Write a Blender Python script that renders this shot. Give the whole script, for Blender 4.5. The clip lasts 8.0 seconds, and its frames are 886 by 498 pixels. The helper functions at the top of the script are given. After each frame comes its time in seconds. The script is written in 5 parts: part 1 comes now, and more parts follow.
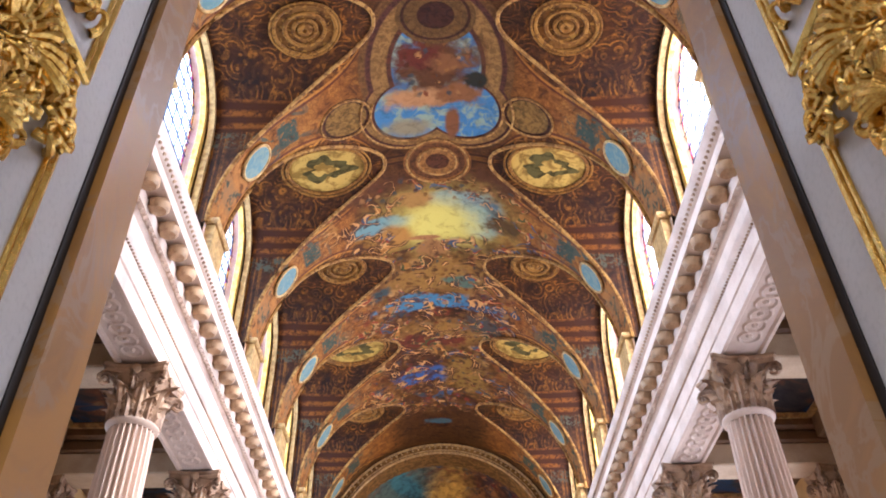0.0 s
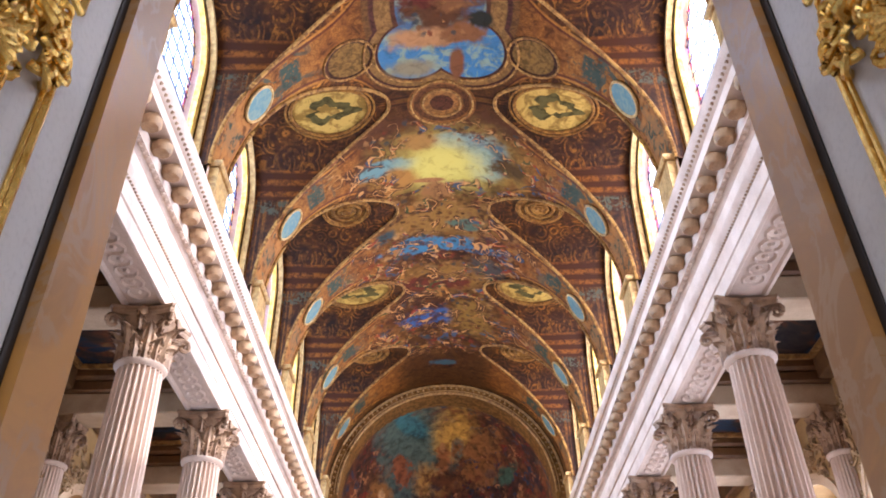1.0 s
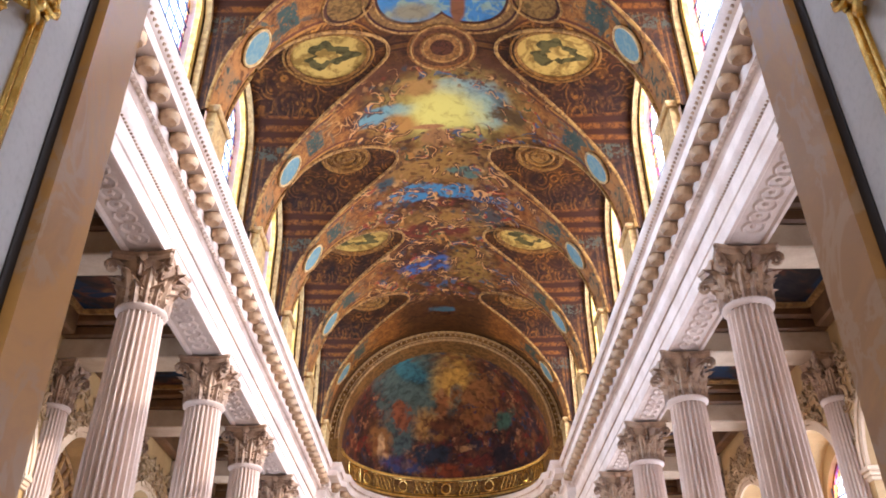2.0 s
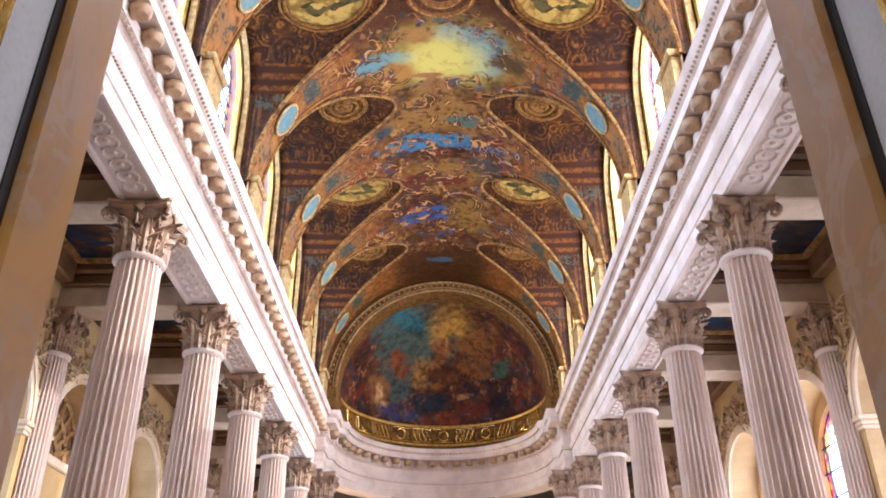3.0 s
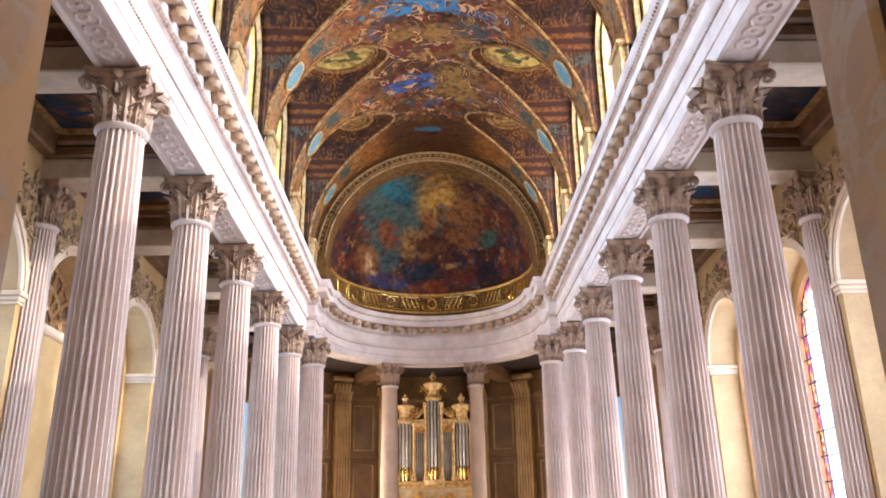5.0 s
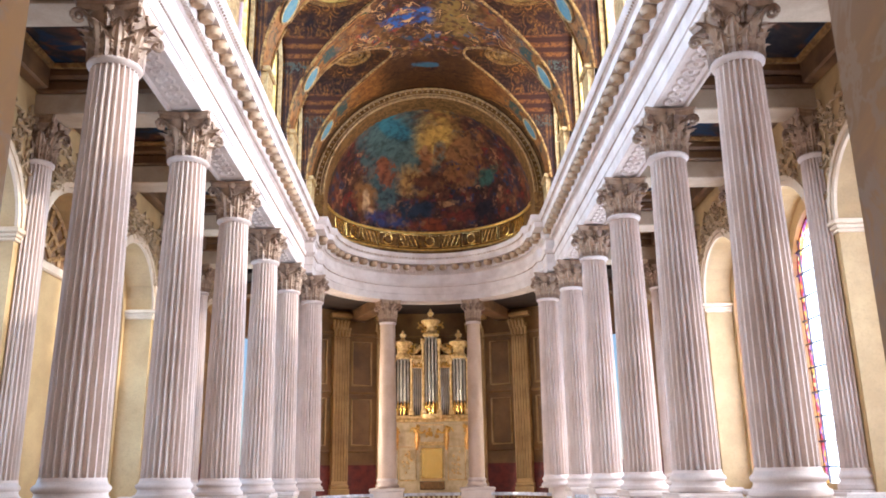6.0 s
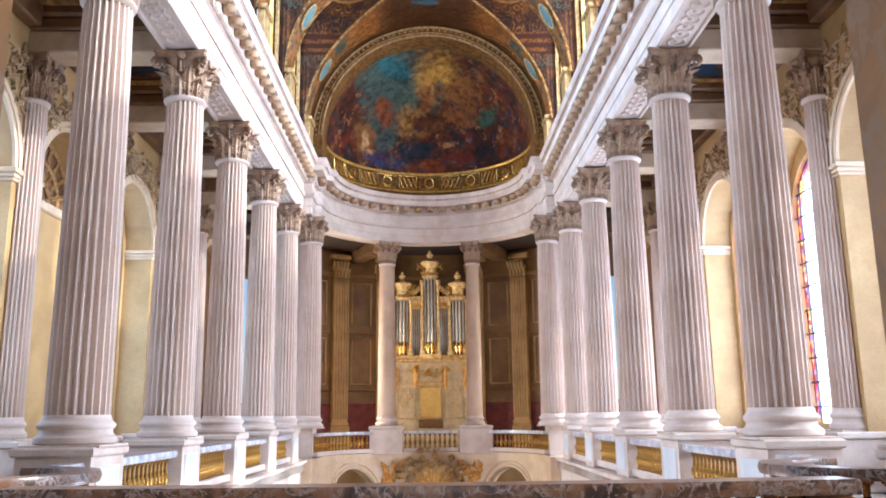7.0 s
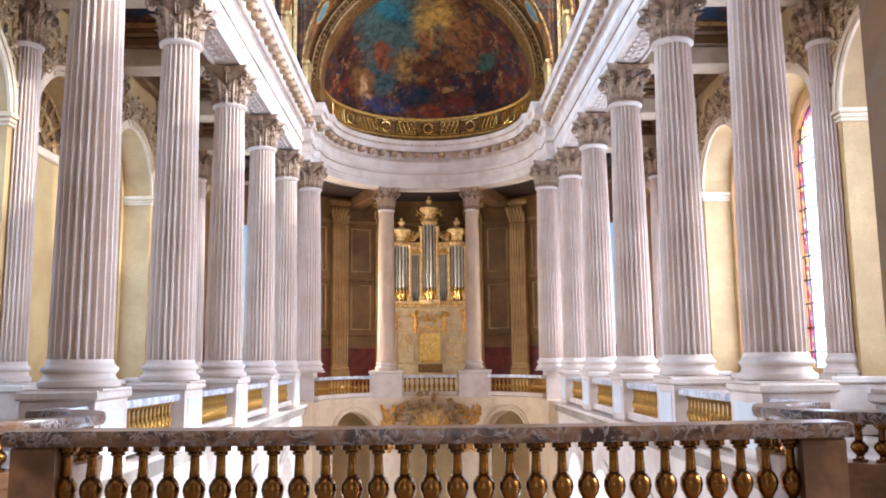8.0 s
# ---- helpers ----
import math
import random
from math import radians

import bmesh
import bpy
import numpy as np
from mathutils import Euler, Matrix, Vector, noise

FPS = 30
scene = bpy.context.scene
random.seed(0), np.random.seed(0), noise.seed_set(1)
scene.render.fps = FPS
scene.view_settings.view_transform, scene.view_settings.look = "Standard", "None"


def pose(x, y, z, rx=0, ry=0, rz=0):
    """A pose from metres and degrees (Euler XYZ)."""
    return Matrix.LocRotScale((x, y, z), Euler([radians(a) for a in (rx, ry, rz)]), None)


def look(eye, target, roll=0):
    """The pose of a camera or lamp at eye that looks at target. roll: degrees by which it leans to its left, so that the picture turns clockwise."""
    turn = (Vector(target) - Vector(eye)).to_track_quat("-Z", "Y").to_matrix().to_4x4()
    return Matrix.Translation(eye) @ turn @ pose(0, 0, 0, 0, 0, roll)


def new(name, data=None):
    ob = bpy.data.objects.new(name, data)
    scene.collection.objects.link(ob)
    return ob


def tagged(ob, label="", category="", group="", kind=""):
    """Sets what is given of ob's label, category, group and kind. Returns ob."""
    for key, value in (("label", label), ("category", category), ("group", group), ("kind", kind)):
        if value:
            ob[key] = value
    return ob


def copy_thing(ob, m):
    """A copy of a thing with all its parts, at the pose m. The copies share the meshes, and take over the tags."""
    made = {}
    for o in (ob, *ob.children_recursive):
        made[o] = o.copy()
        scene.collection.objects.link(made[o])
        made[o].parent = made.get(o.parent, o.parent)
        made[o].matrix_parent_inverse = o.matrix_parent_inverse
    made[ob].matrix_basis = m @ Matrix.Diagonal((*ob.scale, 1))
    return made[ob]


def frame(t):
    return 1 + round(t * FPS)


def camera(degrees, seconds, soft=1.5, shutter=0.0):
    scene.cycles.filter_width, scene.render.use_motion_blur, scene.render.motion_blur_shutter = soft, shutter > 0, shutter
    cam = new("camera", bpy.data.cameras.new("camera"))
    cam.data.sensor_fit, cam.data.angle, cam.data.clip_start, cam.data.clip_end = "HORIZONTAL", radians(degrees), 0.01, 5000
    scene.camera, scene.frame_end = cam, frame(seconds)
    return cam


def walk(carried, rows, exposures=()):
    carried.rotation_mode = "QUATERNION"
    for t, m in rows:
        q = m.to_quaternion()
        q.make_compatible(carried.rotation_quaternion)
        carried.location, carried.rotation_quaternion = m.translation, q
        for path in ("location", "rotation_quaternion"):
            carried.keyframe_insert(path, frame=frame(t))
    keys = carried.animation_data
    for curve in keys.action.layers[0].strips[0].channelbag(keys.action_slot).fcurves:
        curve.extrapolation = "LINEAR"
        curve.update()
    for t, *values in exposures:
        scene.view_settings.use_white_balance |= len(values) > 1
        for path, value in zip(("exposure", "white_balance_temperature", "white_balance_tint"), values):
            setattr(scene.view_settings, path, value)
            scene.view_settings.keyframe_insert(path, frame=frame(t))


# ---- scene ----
cam = camera(56.7, 8.0, soft=1.8)
walk(cam, [
    (0.0, pose(-0.01, -0.090, 1.6, 129.99, 0.80, 0.23)),
    (0.5, pose(-0.01, -0.076, 1.6, 128.10, 0.75, 0.39)),
    (1.0, pose(-0.01, -0.061, 1.6, 126.05, 0.63, 0.49)),
    (1.5, pose(-0.01, -0.047, 1.6, 124.09, 0.53, 0.48)),
    (3.0, pose(-0.01, -0.003, 1.6, 118.98, 0.33, 0.10)),
    (3.5, pose(-0.01, 0.011, 1.6, 116.78, 0.52, 0.03)),
    (4.0, pose(-0.01, 0.026, 1.6, 114.61, 0.79, -0.07)),
    (4.5, pose(-0.01, 0.040, 1.6, 112.37, 1.01, -0.29)),
    (5.0, pose(-0.01, 0.040, 1.6, 109.97, 0.94, -0.54)),
    (6.5, pose(-0.01, 0.040, 1.6, 103.59, 0.79, -0.81)),
    (7.0, pose(-0.01, 0.040, 1.6, 101.56, 0.63, -0.84)),
    (7.5, pose(-0.01, 0.040, 1.6, 99.62, 0.59, -0.84)),
    (8.0, pose(-0.01, 0.040, 1.6, 97.80, 0.59, -0.90)),
], exposures=[(0.0, -0.17, 6100, 19), (4.5, -0.08, 5650, 13), (8.0, -0.03, 5200, 6)])

# ---- light ----
world = bpy.data.worlds.new("sky")
world.use_nodes = True
scene.world = world
_sky = world.node_tree.nodes.new("ShaderNodeTexSky")
_sky.sky_type, _sky.sun_disc = "NISHITA", False
_sky.sun_elevation, _sky.sun_rotation = radians(27), radians(98)
_bg = world.node_tree.nodes["Background"]
_bg.inputs[1].default_value = 0.15
world.node_tree.links.new(_sky.outputs[0], _bg.inputs[0])
sun = new("sun", bpy.data.lights.new("sun", "SUN"))
sun.data.energy, sun.data.angle, sun.data.color = 5.0, radians(1.2), (1.0, 0.93, 0.82)
sun.matrix_world = look((40, 22, 40.4 * math.tan(radians(27))), (0, 28, 0))


def window_light(x, y, z, sx, sz, watts, colour, inward):
    """Daylight that enters through one window opening."""
    la = bpy.data.lights.new("window_light", "AREA")
    la.shape, la.size, la.size_y, la.energy, la.color = "RECTANGLE", sx, sz, watts, colour
    ob = new("window_light", la)
    ob.matrix_world = look((x, y, z), (x + inward[0], y + inward[1], z + inward[2]))
    return ob


# ---- plan (metres) ----
WX, Y1, SP = 5.5, 13.15, 4.5          # column line, first column, bay
BZ, NZ, AZ = 1.22, 8.63, 9.67         # plinth, neck, top of capital
VC, VR = 13.05, 4.85                  # springing and radius of the vault
YA, RA = 33.5, 4.38                   # centre of the apse, radius of its arch
NF = -8.6                             # floor of the nave below


# ---- node helper and materials ----
class Nodes:
    def __init__(self, name):
        self.m = bpy.data.materials.new(name)
        self.m.use_nodes = True
        self.t = self.m.node_tree
        self.bsdf = self.t.nodes["Principled BSDF"]
        self.co = self.t.nodes.new("ShaderNodeTexCoord").outputs["Object"]

    def put(self, sock, v):
        if isinstance(v, bpy.types.NodeSocket):
            self.t.links.new(v, sock)
        elif isinstance(v, (tuple, list)):
            sock.default_value = (*v, 1.0) if len(v) == 3 and len(sock.default_value) == 4 else v
        else:
            sock.default_value = v

    def math(self, op, a, b=0.0, c=0.0, clamp=False):
        n = self.t.nodes.new("ShaderNodeMath")
        n.operation, n.use_clamp = op, clamp
        for s, v in zip(n.inputs, (a, b, c)):
            self.put(s, v)
        return n.outputs[0]

    def xyz(self):
        n = self.t.nodes.new("ShaderNodeSeparateXYZ")
        self.put(n.inputs[0], self.co)
        return n.outputs

    def noise(self, scale, detail=4.0, rough=0.55, warp=0.0, co=None, colour=False, stretch=None):
        n = self.t.nodes.new("ShaderNodeTexNoise")
        co = co or self.co
        if stretch:
            mp = self.t.nodes.new("ShaderNodeMapping")
            mp.inputs["Scale"].default_value = stretch
            self.put(mp.inputs[0], co)
            co = mp.outputs[0]
        self.put(n.inputs["Vector"], co)
        n.inputs["Scale"].default_value, n.inputs["Detail"].default_value = scale, detail
        n.inputs["Roughness"].default_value, n.inputs["Distortion"].default_value = rough, warp
        return n.outputs["Color" if colour else "Fac"]

    def cells(self, scale, feature="F1", out="Distance", co=None, jitter=1.0):
        n = self.t.nodes.new("ShaderNodeTexVoronoi")
        n.feature = feature
        self.put(n.inputs["Vector"], co or self.co)
        n.inputs["Scale"].default_value = scale
        n.inputs["Randomness"].default_value = jitter
        return n.outputs[out]

    def ramp(self, fac, stops, mode="LINEAR"):
        n = self.t.nodes.new("ShaderNodeValToRGB")
        n.color_ramp.interpolation = mode
        e = n.color_ramp.elements
        while len(e) < len(stops):
            e.new(0.5)
        for el, (pos, c) in zip(e, stops):
            el.position, el.color = pos, (*c, 1.0)
        self.put(n.inputs[0], fac)
        return n.outputs[0]

    def mix(self, fac, a, b, blend="MIX"):
        n = self.t.nodes.new("ShaderNodeMix")
        n.data_type, n.blend_type = "RGBA", blend
        self.put(n.inputs[0], fac)
        self.put(n.inputs[6], a)
        self.put(n.inputs[7], b)
        return n.outputs[2]

    def step(self, v, lo, hi):
        n = self.t.nodes.new("ShaderNodeMapRange")
        n.interpolation_type = "SMOOTHSTEP"
        self.put(n.inputs[0], v)
        n.inputs[1].default_value, n.inputs[2].default_value = lo, hi
        return n.outputs[0]

    def bump(self, height, strength=0.3, dist=0.02):
        n = self.t.nodes.new("ShaderNodeBump")
        n.inputs["Strength"].default_value, n.inputs["Distance"].default_value = strength, dist
        self.put(n.inputs["Height"], height)
        self.put(self.bsdf.inputs["Normal"], n.outputs[0])

    def figures(self, scale, palette, warp=0.5, warp_scale=2.0):
        """Irregular plain patches in the colours of a palette, and how near their middle each spot lies."""
        v = self.t.nodes.new("ShaderNodeVectorMath")
        v.operation = "MULTIPLY_ADD"
        self.put(v.inputs[0], self.noise(warp_scale, 4, 0.6, colour=True))
        v.inputs[1].default_value = (warp, warp, warp)
        self.put(v.inputs[2], self.co)
        n = self.t.nodes.new("ShaderNodeTexVoronoi")
        self.put(n.inputs["Vector"], v.outputs[0])
        n.inputs["Scale"].default_value = scale
        s = self.t.nodes.new("ShaderNodeSeparateColor")
        self.put(s.inputs[0], n.outputs["Color"])
        k = len(palette)
        return self.ramp(s.outputs[0], [(i / k, c) for i, c in enumerate(palette)], "CONSTANT"), self.step(n.outputs["Distance"], 0.62, 0.25), s.outputs[1]

    def done(self, colour, rough=0.6, metal=0.0):
        self.put(self.bsdf.inputs["Base Color"], colour)
        self.put(self.bsdf.inputs["Roughness"], rough)
        self.put(self.bsdf.inputs["Metallic"], metal)
        return self.m


def stone(name, light, dark, scale=1.2, rough=0.55, bump=0.25):
    n = Nodes(name)
    a, g = n.noise(scale, 5, 0.6), n.noise(scale * 30, 3)
    c = n.mix(n.step(a, 0.35, 0.7), light, dark)
    c = n.mix(n.math("MULTIPLY", n.step(g, 0.45, 0.75), 0.25), c, tuple(v * 0.6 for v in dark))
    n.bump(g, bump, 0.01)
    return n.done(c, rough)


def gilding(name, light, dark, rough=0.32, bump=0.5, scale=6.0, metal=0.85):
    n = Nodes(name)
    a, g = n.noise(scale, 5, 0.65, 0.4), n.noise(scale * 8, 4)
    n.bump(g, bump, 0.02)
    return n.done(n.mix(n.step(a, 0.35, 0.68), light, dark), n.math("MULTIPLY_ADD", a, 0.25, rough - 0.1), metal)


M_STONE = stone("limestone_pale", (0.69, 0.565, 0.475), (0.545, 0.415, 0.33))
M_SHAFT = stone("limestone_shaft", (0.74, 0.59, 0.49), (0.63, 0.48, 0.38), 0.8)
# Darker than limestone_pale: the shade within the carving is in the colour.
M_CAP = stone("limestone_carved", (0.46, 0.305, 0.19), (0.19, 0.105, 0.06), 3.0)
# Beige stone browned for the shade under the cornice.
M_MOD = stone("limestone_modillion_shade", (0.48, 0.31, 0.17), (0.26, 0.15, 0.08), 5.0)
M_WALL = stone("limestone_ashlar_warm", (0.54, 0.345, 0.14), (0.40, 0.24, 0.085), 0.7)
# Brown deepened so that the ambulatory's shade lies in the wall colour.
M_APSEWALL = stone("limestone_depth_shade", (0.27, 0.140, 0.040), (0.15, 0.070, 0.018), 0.6)
M_RELIEF = stone("limestone_carved_warm", (0.52, 0.35, 0.18), (0.34, 0.21, 0.10), 3.0)
M_FLOOR = stone("marble_floor", (0.42, 0.36, 0.30), (0.24, 0.18, 0.14), 0.5, 0.25, 0.05)


def veined(name, ground, dark, vein, scale):
    n = Nodes(name)
    a, b = n.noise(scale, 6, 0.65, 1.2), n.noise(scale * 2.7, 5, 0.6, 1.0)
    c = n.mix(n.step(a, 0.40, 0.60), ground, dark)
    c = n.mix(n.math("MULTIPLY", n.step(n.math("ABSOLUTE", n.math("SUBTRACT", b, 0.5)), 0.05, 0.015), n.step(a, 0.35, 0.55)), c, vein)
    c = n.mix(n.math("MULTIPLY", n.step(n.noise(scale * 3, 4, 0.6, 0.8), 0.58, 0.68), 0.45), c, vein)
    n.bump(b, 0.03, 0.01)
    return n.done(c, 0.3)


M_JAMB = veined("marble_pink_brown", (0.50, 0.245, 0.062), (0.36, 0.18, 0.062), (0.40, 0.24, 0.125), 1.3)
M_RAILTOP = veined("marble_brown_veined", (0.21, 0.105, 0.055), (0.045, 0.026, 0.022), (0.32, 0.24, 0.21), 2.3)
M_REDMARBLE = stone("marble_red", (0.20, 0.026, 0.014), (0.10, 0.012, 0.008), 3.0, 0.6, 0.05)
M_GILT = gilding("gilding", (0.88, 0.56, 0.14), (0.52, 0.26, 0.04), 0.34, 0.5, 6.0, 0.65)
M_GILTDARK = gilding("gilding_aged", (0.26, 0.125, 0.030), (0.11, 0.046, 0.012), 0.5, 0.5, 6.0, 0.3)
M_BRONZE = gilding("bronze_dark", (0.27, 0.115, 0.021), (0.08, 0.030, 0.010), 0.24, 0.15, 3.0, 0.9)
M_PAINT = stone("paint_grey_white", (0.66, 0.645, 0.64), (0.59, 0.575, 0.565), 2.0, 0.4, 0.05)
# Black standing for shade: gap beside the door leaf, inside of the organ.
M_DARK = stone("black_gap_shade", (0.02, 0.014, 0.012), (0.012, 0.01, 0.01), 3.0, 0.6, 0.05)
M_PINK = stone("plaster_pink", (0.62, 0.42, 0.34), (0.45, 0.28, 0.20), 1.5)
M_PIPE = gilding("tin_pipe", (0.66, 0.60, 0.50), (0.50, 0.44, 0.34), 0.30, 0.03, 2.0, 0.7)
M_TAN = stone("limestone_tan", (0.62, 0.44, 0.31), (0.50, 0.34, 0.22), 0.8)
M_CREAM = stone("limestone_cream", (0.72, 0.54, 0.35), (0.58, 0.40, 0.24))
# Near-black tone puts the ambulatory ceiling's shade into its colour.
M_CEILSHADE = stone("plaster_ceiling_shade", (0.050, 0.026, 0.014), (0.028, 0.014, 0.008), 1.5, 0.8, 0.05)
# Beams take their shade in this brown; the tympanum is brown itself.
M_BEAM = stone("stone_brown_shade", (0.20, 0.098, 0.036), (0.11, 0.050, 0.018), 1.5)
M_ORANGE = gilding("gilding_orange", (0.85, 0.45, 0.10), (0.52, 0.24, 0.04), 0.4, 0.5, 6.0, 0.3)
M_GILTBRIGHT = gilding("gilding_burnished", (1.0, 0.70, 0.22), (0.72, 0.42, 0.08), 0.2, 0.3, 9.0, 0.95)
# Darker copy of the jamb marble, with the front piers' shade in it.
M_PIER = stone("marble_brown_shade", (0.27, 0.125, 0.050), (0.13, 0.060, 0.028), 3.0, 0.4, 0.05)
# Shaded copy of limestone_cream for the cross beams.
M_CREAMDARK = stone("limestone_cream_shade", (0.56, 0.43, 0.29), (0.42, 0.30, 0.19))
M_GILTEDGE = gilding("gilding_ochre", (0.40, 0.21, 0.060), (0.17, 0.08, 0.022), 0.45, 0.5, 7.0, 0.2)
M_GILTMID = gilding("gilding_worn", (0.50, 0.31, 0.11), (0.26, 0.14, 0.045), 0.45, 0.6, 7.0, 0.3)
M_BALGOLD = gilding("gilt_bronze", (0.42, 0.22, 0.04), (0.16, 0.07, 0.012), 0.28, 0.3, 6.0, 0.85)
# The pale bluish tone carries the sky's sheen on the side rails.
M_RAILSIDE = stone("marble_pale_veined", (0.70, 0.68, 0.71), (0.36, 0.34, 0.37), 4.0, 0.1, 0.05)
M_ORGAN = gilding("gilded_wood_pale", (0.95, 0.68, 0.30), (0.58, 0.34, 0.09), 0.36, 0.6, 6.0, 0.4)
M_ORGANCASE = stone("painted_wood_cream", (0.74, 0.58, 0.34), (0.54, 0.38, 0.18), 2.5, 0.4, 0.3)
M_LEAD = stone("lead_came", (0.05, 0.06, 0.10), (0.03, 0.03, 0.05), 8.0, 0.5, 0.1)


def fresco_vault(pocket=False):
    n = Nodes("fresco_pocket" if pocket else "fresco_vault")
    x, y, z = n.xyz()
    ax = n.math("ABSOLUTE", x)
    fr = n.math("FRACT", n.math("ADD", n.math("DIVIDE", n.math("SUBTRACT", y, Y1), SP), 20.5))
    d = n.math("MULTIPLY", n.math("ABSOLUTE", n.math("SUBTRACT", fr, 0.5)), SP)
    tt = n.math("DIVIDE", n.math("SUBTRACT", VR, ax), 3.4, clamp=True)
    b = n.math("ADD", n.math("MULTIPLY_ADD", tt, 0.2, 0.55), n.math("MULTIPLY", n.math("POWER", tt, 5.0), 1.5))
    edge = n.math("SUBTRACT", b, d)
    rib = n.step(edge, -0.03, 0.03)
    f0, f1 = n.noise(0.75, 5, 0.6, 0.8), n.noise(1.5, 6, 0.62, 0.8)
    f2, f3 = n.noise(3.2, 6, 0.65, 1.0), n.noise(8.0, 5, 0.65, 0.8)
    hue = n.noise(1.5, 4, 0.55, 1.4, colour=True)
    sep = n.t.nodes.new("ShaderNodeSeparateColor")
    n.put(sep.inputs[0], hue)
    # scrolls: rings round scattered centres, broken up by noise
    vor = n.cells(1.1, jitter=0.8)
    scroll = n.math("SINE", n.math("ADD", n.math("MULTIPLY", vor, 34.0), n.math("MULTIPLY", f2, 9.0)))
    # arabesques mirrored about the middle of each bay and the crown
    mir = n.t.nodes.new("ShaderNodeCombineXYZ")
    n.put(mir.inputs[0], ax)
    n.put(mir.inputs[1], n.math("SUBTRACT", SP / 2, d))
    curl = n.cells(2.1, co=mir.outputs[0], jitter=0.85)
    bud = n.cells(5.5, co=mir.outputs[0], jitter=0.9)
    arab = n.step(n.math("SINE", n.math("MULTIPLY_ADD", curl, 30.0, n.math("MULTIPLY", f3, 3.0))), 0.25, 0.85)
    arab = n.math("MAXIMUM", n.math("MULTIPLY", arab, n.step(n.noise(1.7, 2, 0.5, 0.4, co=mir.outputs[0]), 0.44, 0.54)), n.math("MULTIPLY", n.step(bud, 0.30, 0.18), 0.8))
    scroll = n.math("MULTIPLY", n.math("MAXIMUM", n.math("MULTIPLY", n.step(scroll, 0.0, 0.9), 0.25), arab), n.math("MULTIPLY_ADD", n.step(f3, 0.34, 0.56), 0.8, 0.2))
    small = n.cells(4.5, jitter=0.9)
    leafy = n.math("MULTIPLY", n.step(n.math("SINE", n.math("MULTIPLY", small, 26.0)), 0.2, 0.8), n.step(f2, 0.46, 0.54))
    lun = n.ramp(f1, [(0.34, (0.034, 0.015, 0.007)), (0.5, (0.090, 0.040, 0.015)), (0.66, (0.17, 0.085, 0.026))])
    lun = n.mix(n.math("MULTIPLY", scroll, 0.72), lun, n.mix(n.step(f1, 0.40, 0.60), (0.34, 0.20, 0.06), (0.85, 0.56, 0.20)))
    lun = n.mix(n.math("MULTIPLY", leafy, 0.35), lun, (0.028, 0.014, 0.010))
    ribc = n.ramp(f2, [(0.30, (0.13, 0.060, 0.030)), (0.46, (0.26, 0.14, 0.062)), (0.58, (0.38, 0.23, 0.095)), (0.74, (0.50, 0.35, 0.17))])
    ribc = n.mix(n.math("MULTIPLY", n.math("MAXIMUM", scroll, leafy), 0.55), ribc, (0.14, 0.062, 0.030))
    ribc = n.mix(n.math("MULTIPLY", n.step(sep.outputs[2], 0.54, 0.58), n.step(ax, 2.6, 3.6)), ribc, (0.09, 0.13, 0.20))
    for pc, ph in ((3.55, 0.20), (4.66, 0.08)):
        pan = n.math("MULTIPLY", n.step(n.math("ABSOLUTE", n.math("SUBTRACT", ax, pc)), ph + 0.03, ph - 0.03), n.step(d, 0.36, 0.31))
        ribc = n.mix(n.math("MULTIPLY", pan, n.step(f3, 0.36, 0.50)), ribc, (0.05, 0.11, 0.19))
    mauve = n.math("MULTIPLY", n.step(edge, 0.06, 0.09), n.step(edge, 0.17, 0.14))
    ribc = n.mix(n.math("MULTIPLY", mauve, 0.85), ribc, (0.12, 0.045, 0.050))
    ochre = n.step(edge, 0.09, 0.06)
    ribc = n.mix(n.math("MULTIPLY", ochre, n.math("MULTIPLY_ADD", n.step(f3, 0.42, 0.55), 0.5, 0.4)), ribc, (0.52, 0.34, 0.13))
    pale = n.math("MULTIPLY", n.step(ax, 4.05, 4.5), n.step(f2, 0.40, 0.52))
    ribc = n.mix(n.math("MULTIPLY", pale, 0.6), ribc, (0.46, 0.29, 0.19))
    if pocket:
        stripe = n.math("MULTIPLY", n.step(n.math("SINE", n.math("MULTIPLY", z, 19.0)), -0.6, 0.9), n.step(f2, 0.36, 0.52))
        low = n.math("MULTIPLY", n.step(z, 15.75, 15.8), n.step(z, 16.62, 16.57))
        lun = n.mix(low, lun, n.mix(stripe, (0.115, 0.048, 0.018), n.mix(n.step(f3, 0.35, 0.6), (0.20, 0.092, 0.036), (0.52, 0.29, 0.10))))
        blue = n.math("MULTIPLY", n.step(z, 15.20, 15.35), n.step(z, 15.78, 15.68))
        lun = n.mix(n.math("MULTIPLY", blue, n.step(f3, 0.50, 0.56)), lun, (0.16, 0.30, 0.60))
        lun = n.mix(1.0, lun, (0.27, 0.142, 0.043), "MULTIPLY")
        n.bump(f3, 0.2, 0.02)
        n.bsdf.inputs["Specular IOR Level"].default_value = 0.15
        return n.done(lun, 0.6)
    ground = n.mix(rib, lun, ribc)
    # central clouds
    c1, c2 = n.noise(1.1, 4, 0.5, 0.9), n.noise(2.6, 4, 0.55, 0.8)
    cl = n.ramp(c1, [(0.30, (0.10, 0.042, 0.020)), (0.44, (0.22, 0.112, 0.045)), (0.56, (0.36, 0.21, 0.075)), (0.70, (0.52, 0.36, 0.13))])
    reach = n.math("MULTIPLY_ADD", f0, 3.4, 0.45)
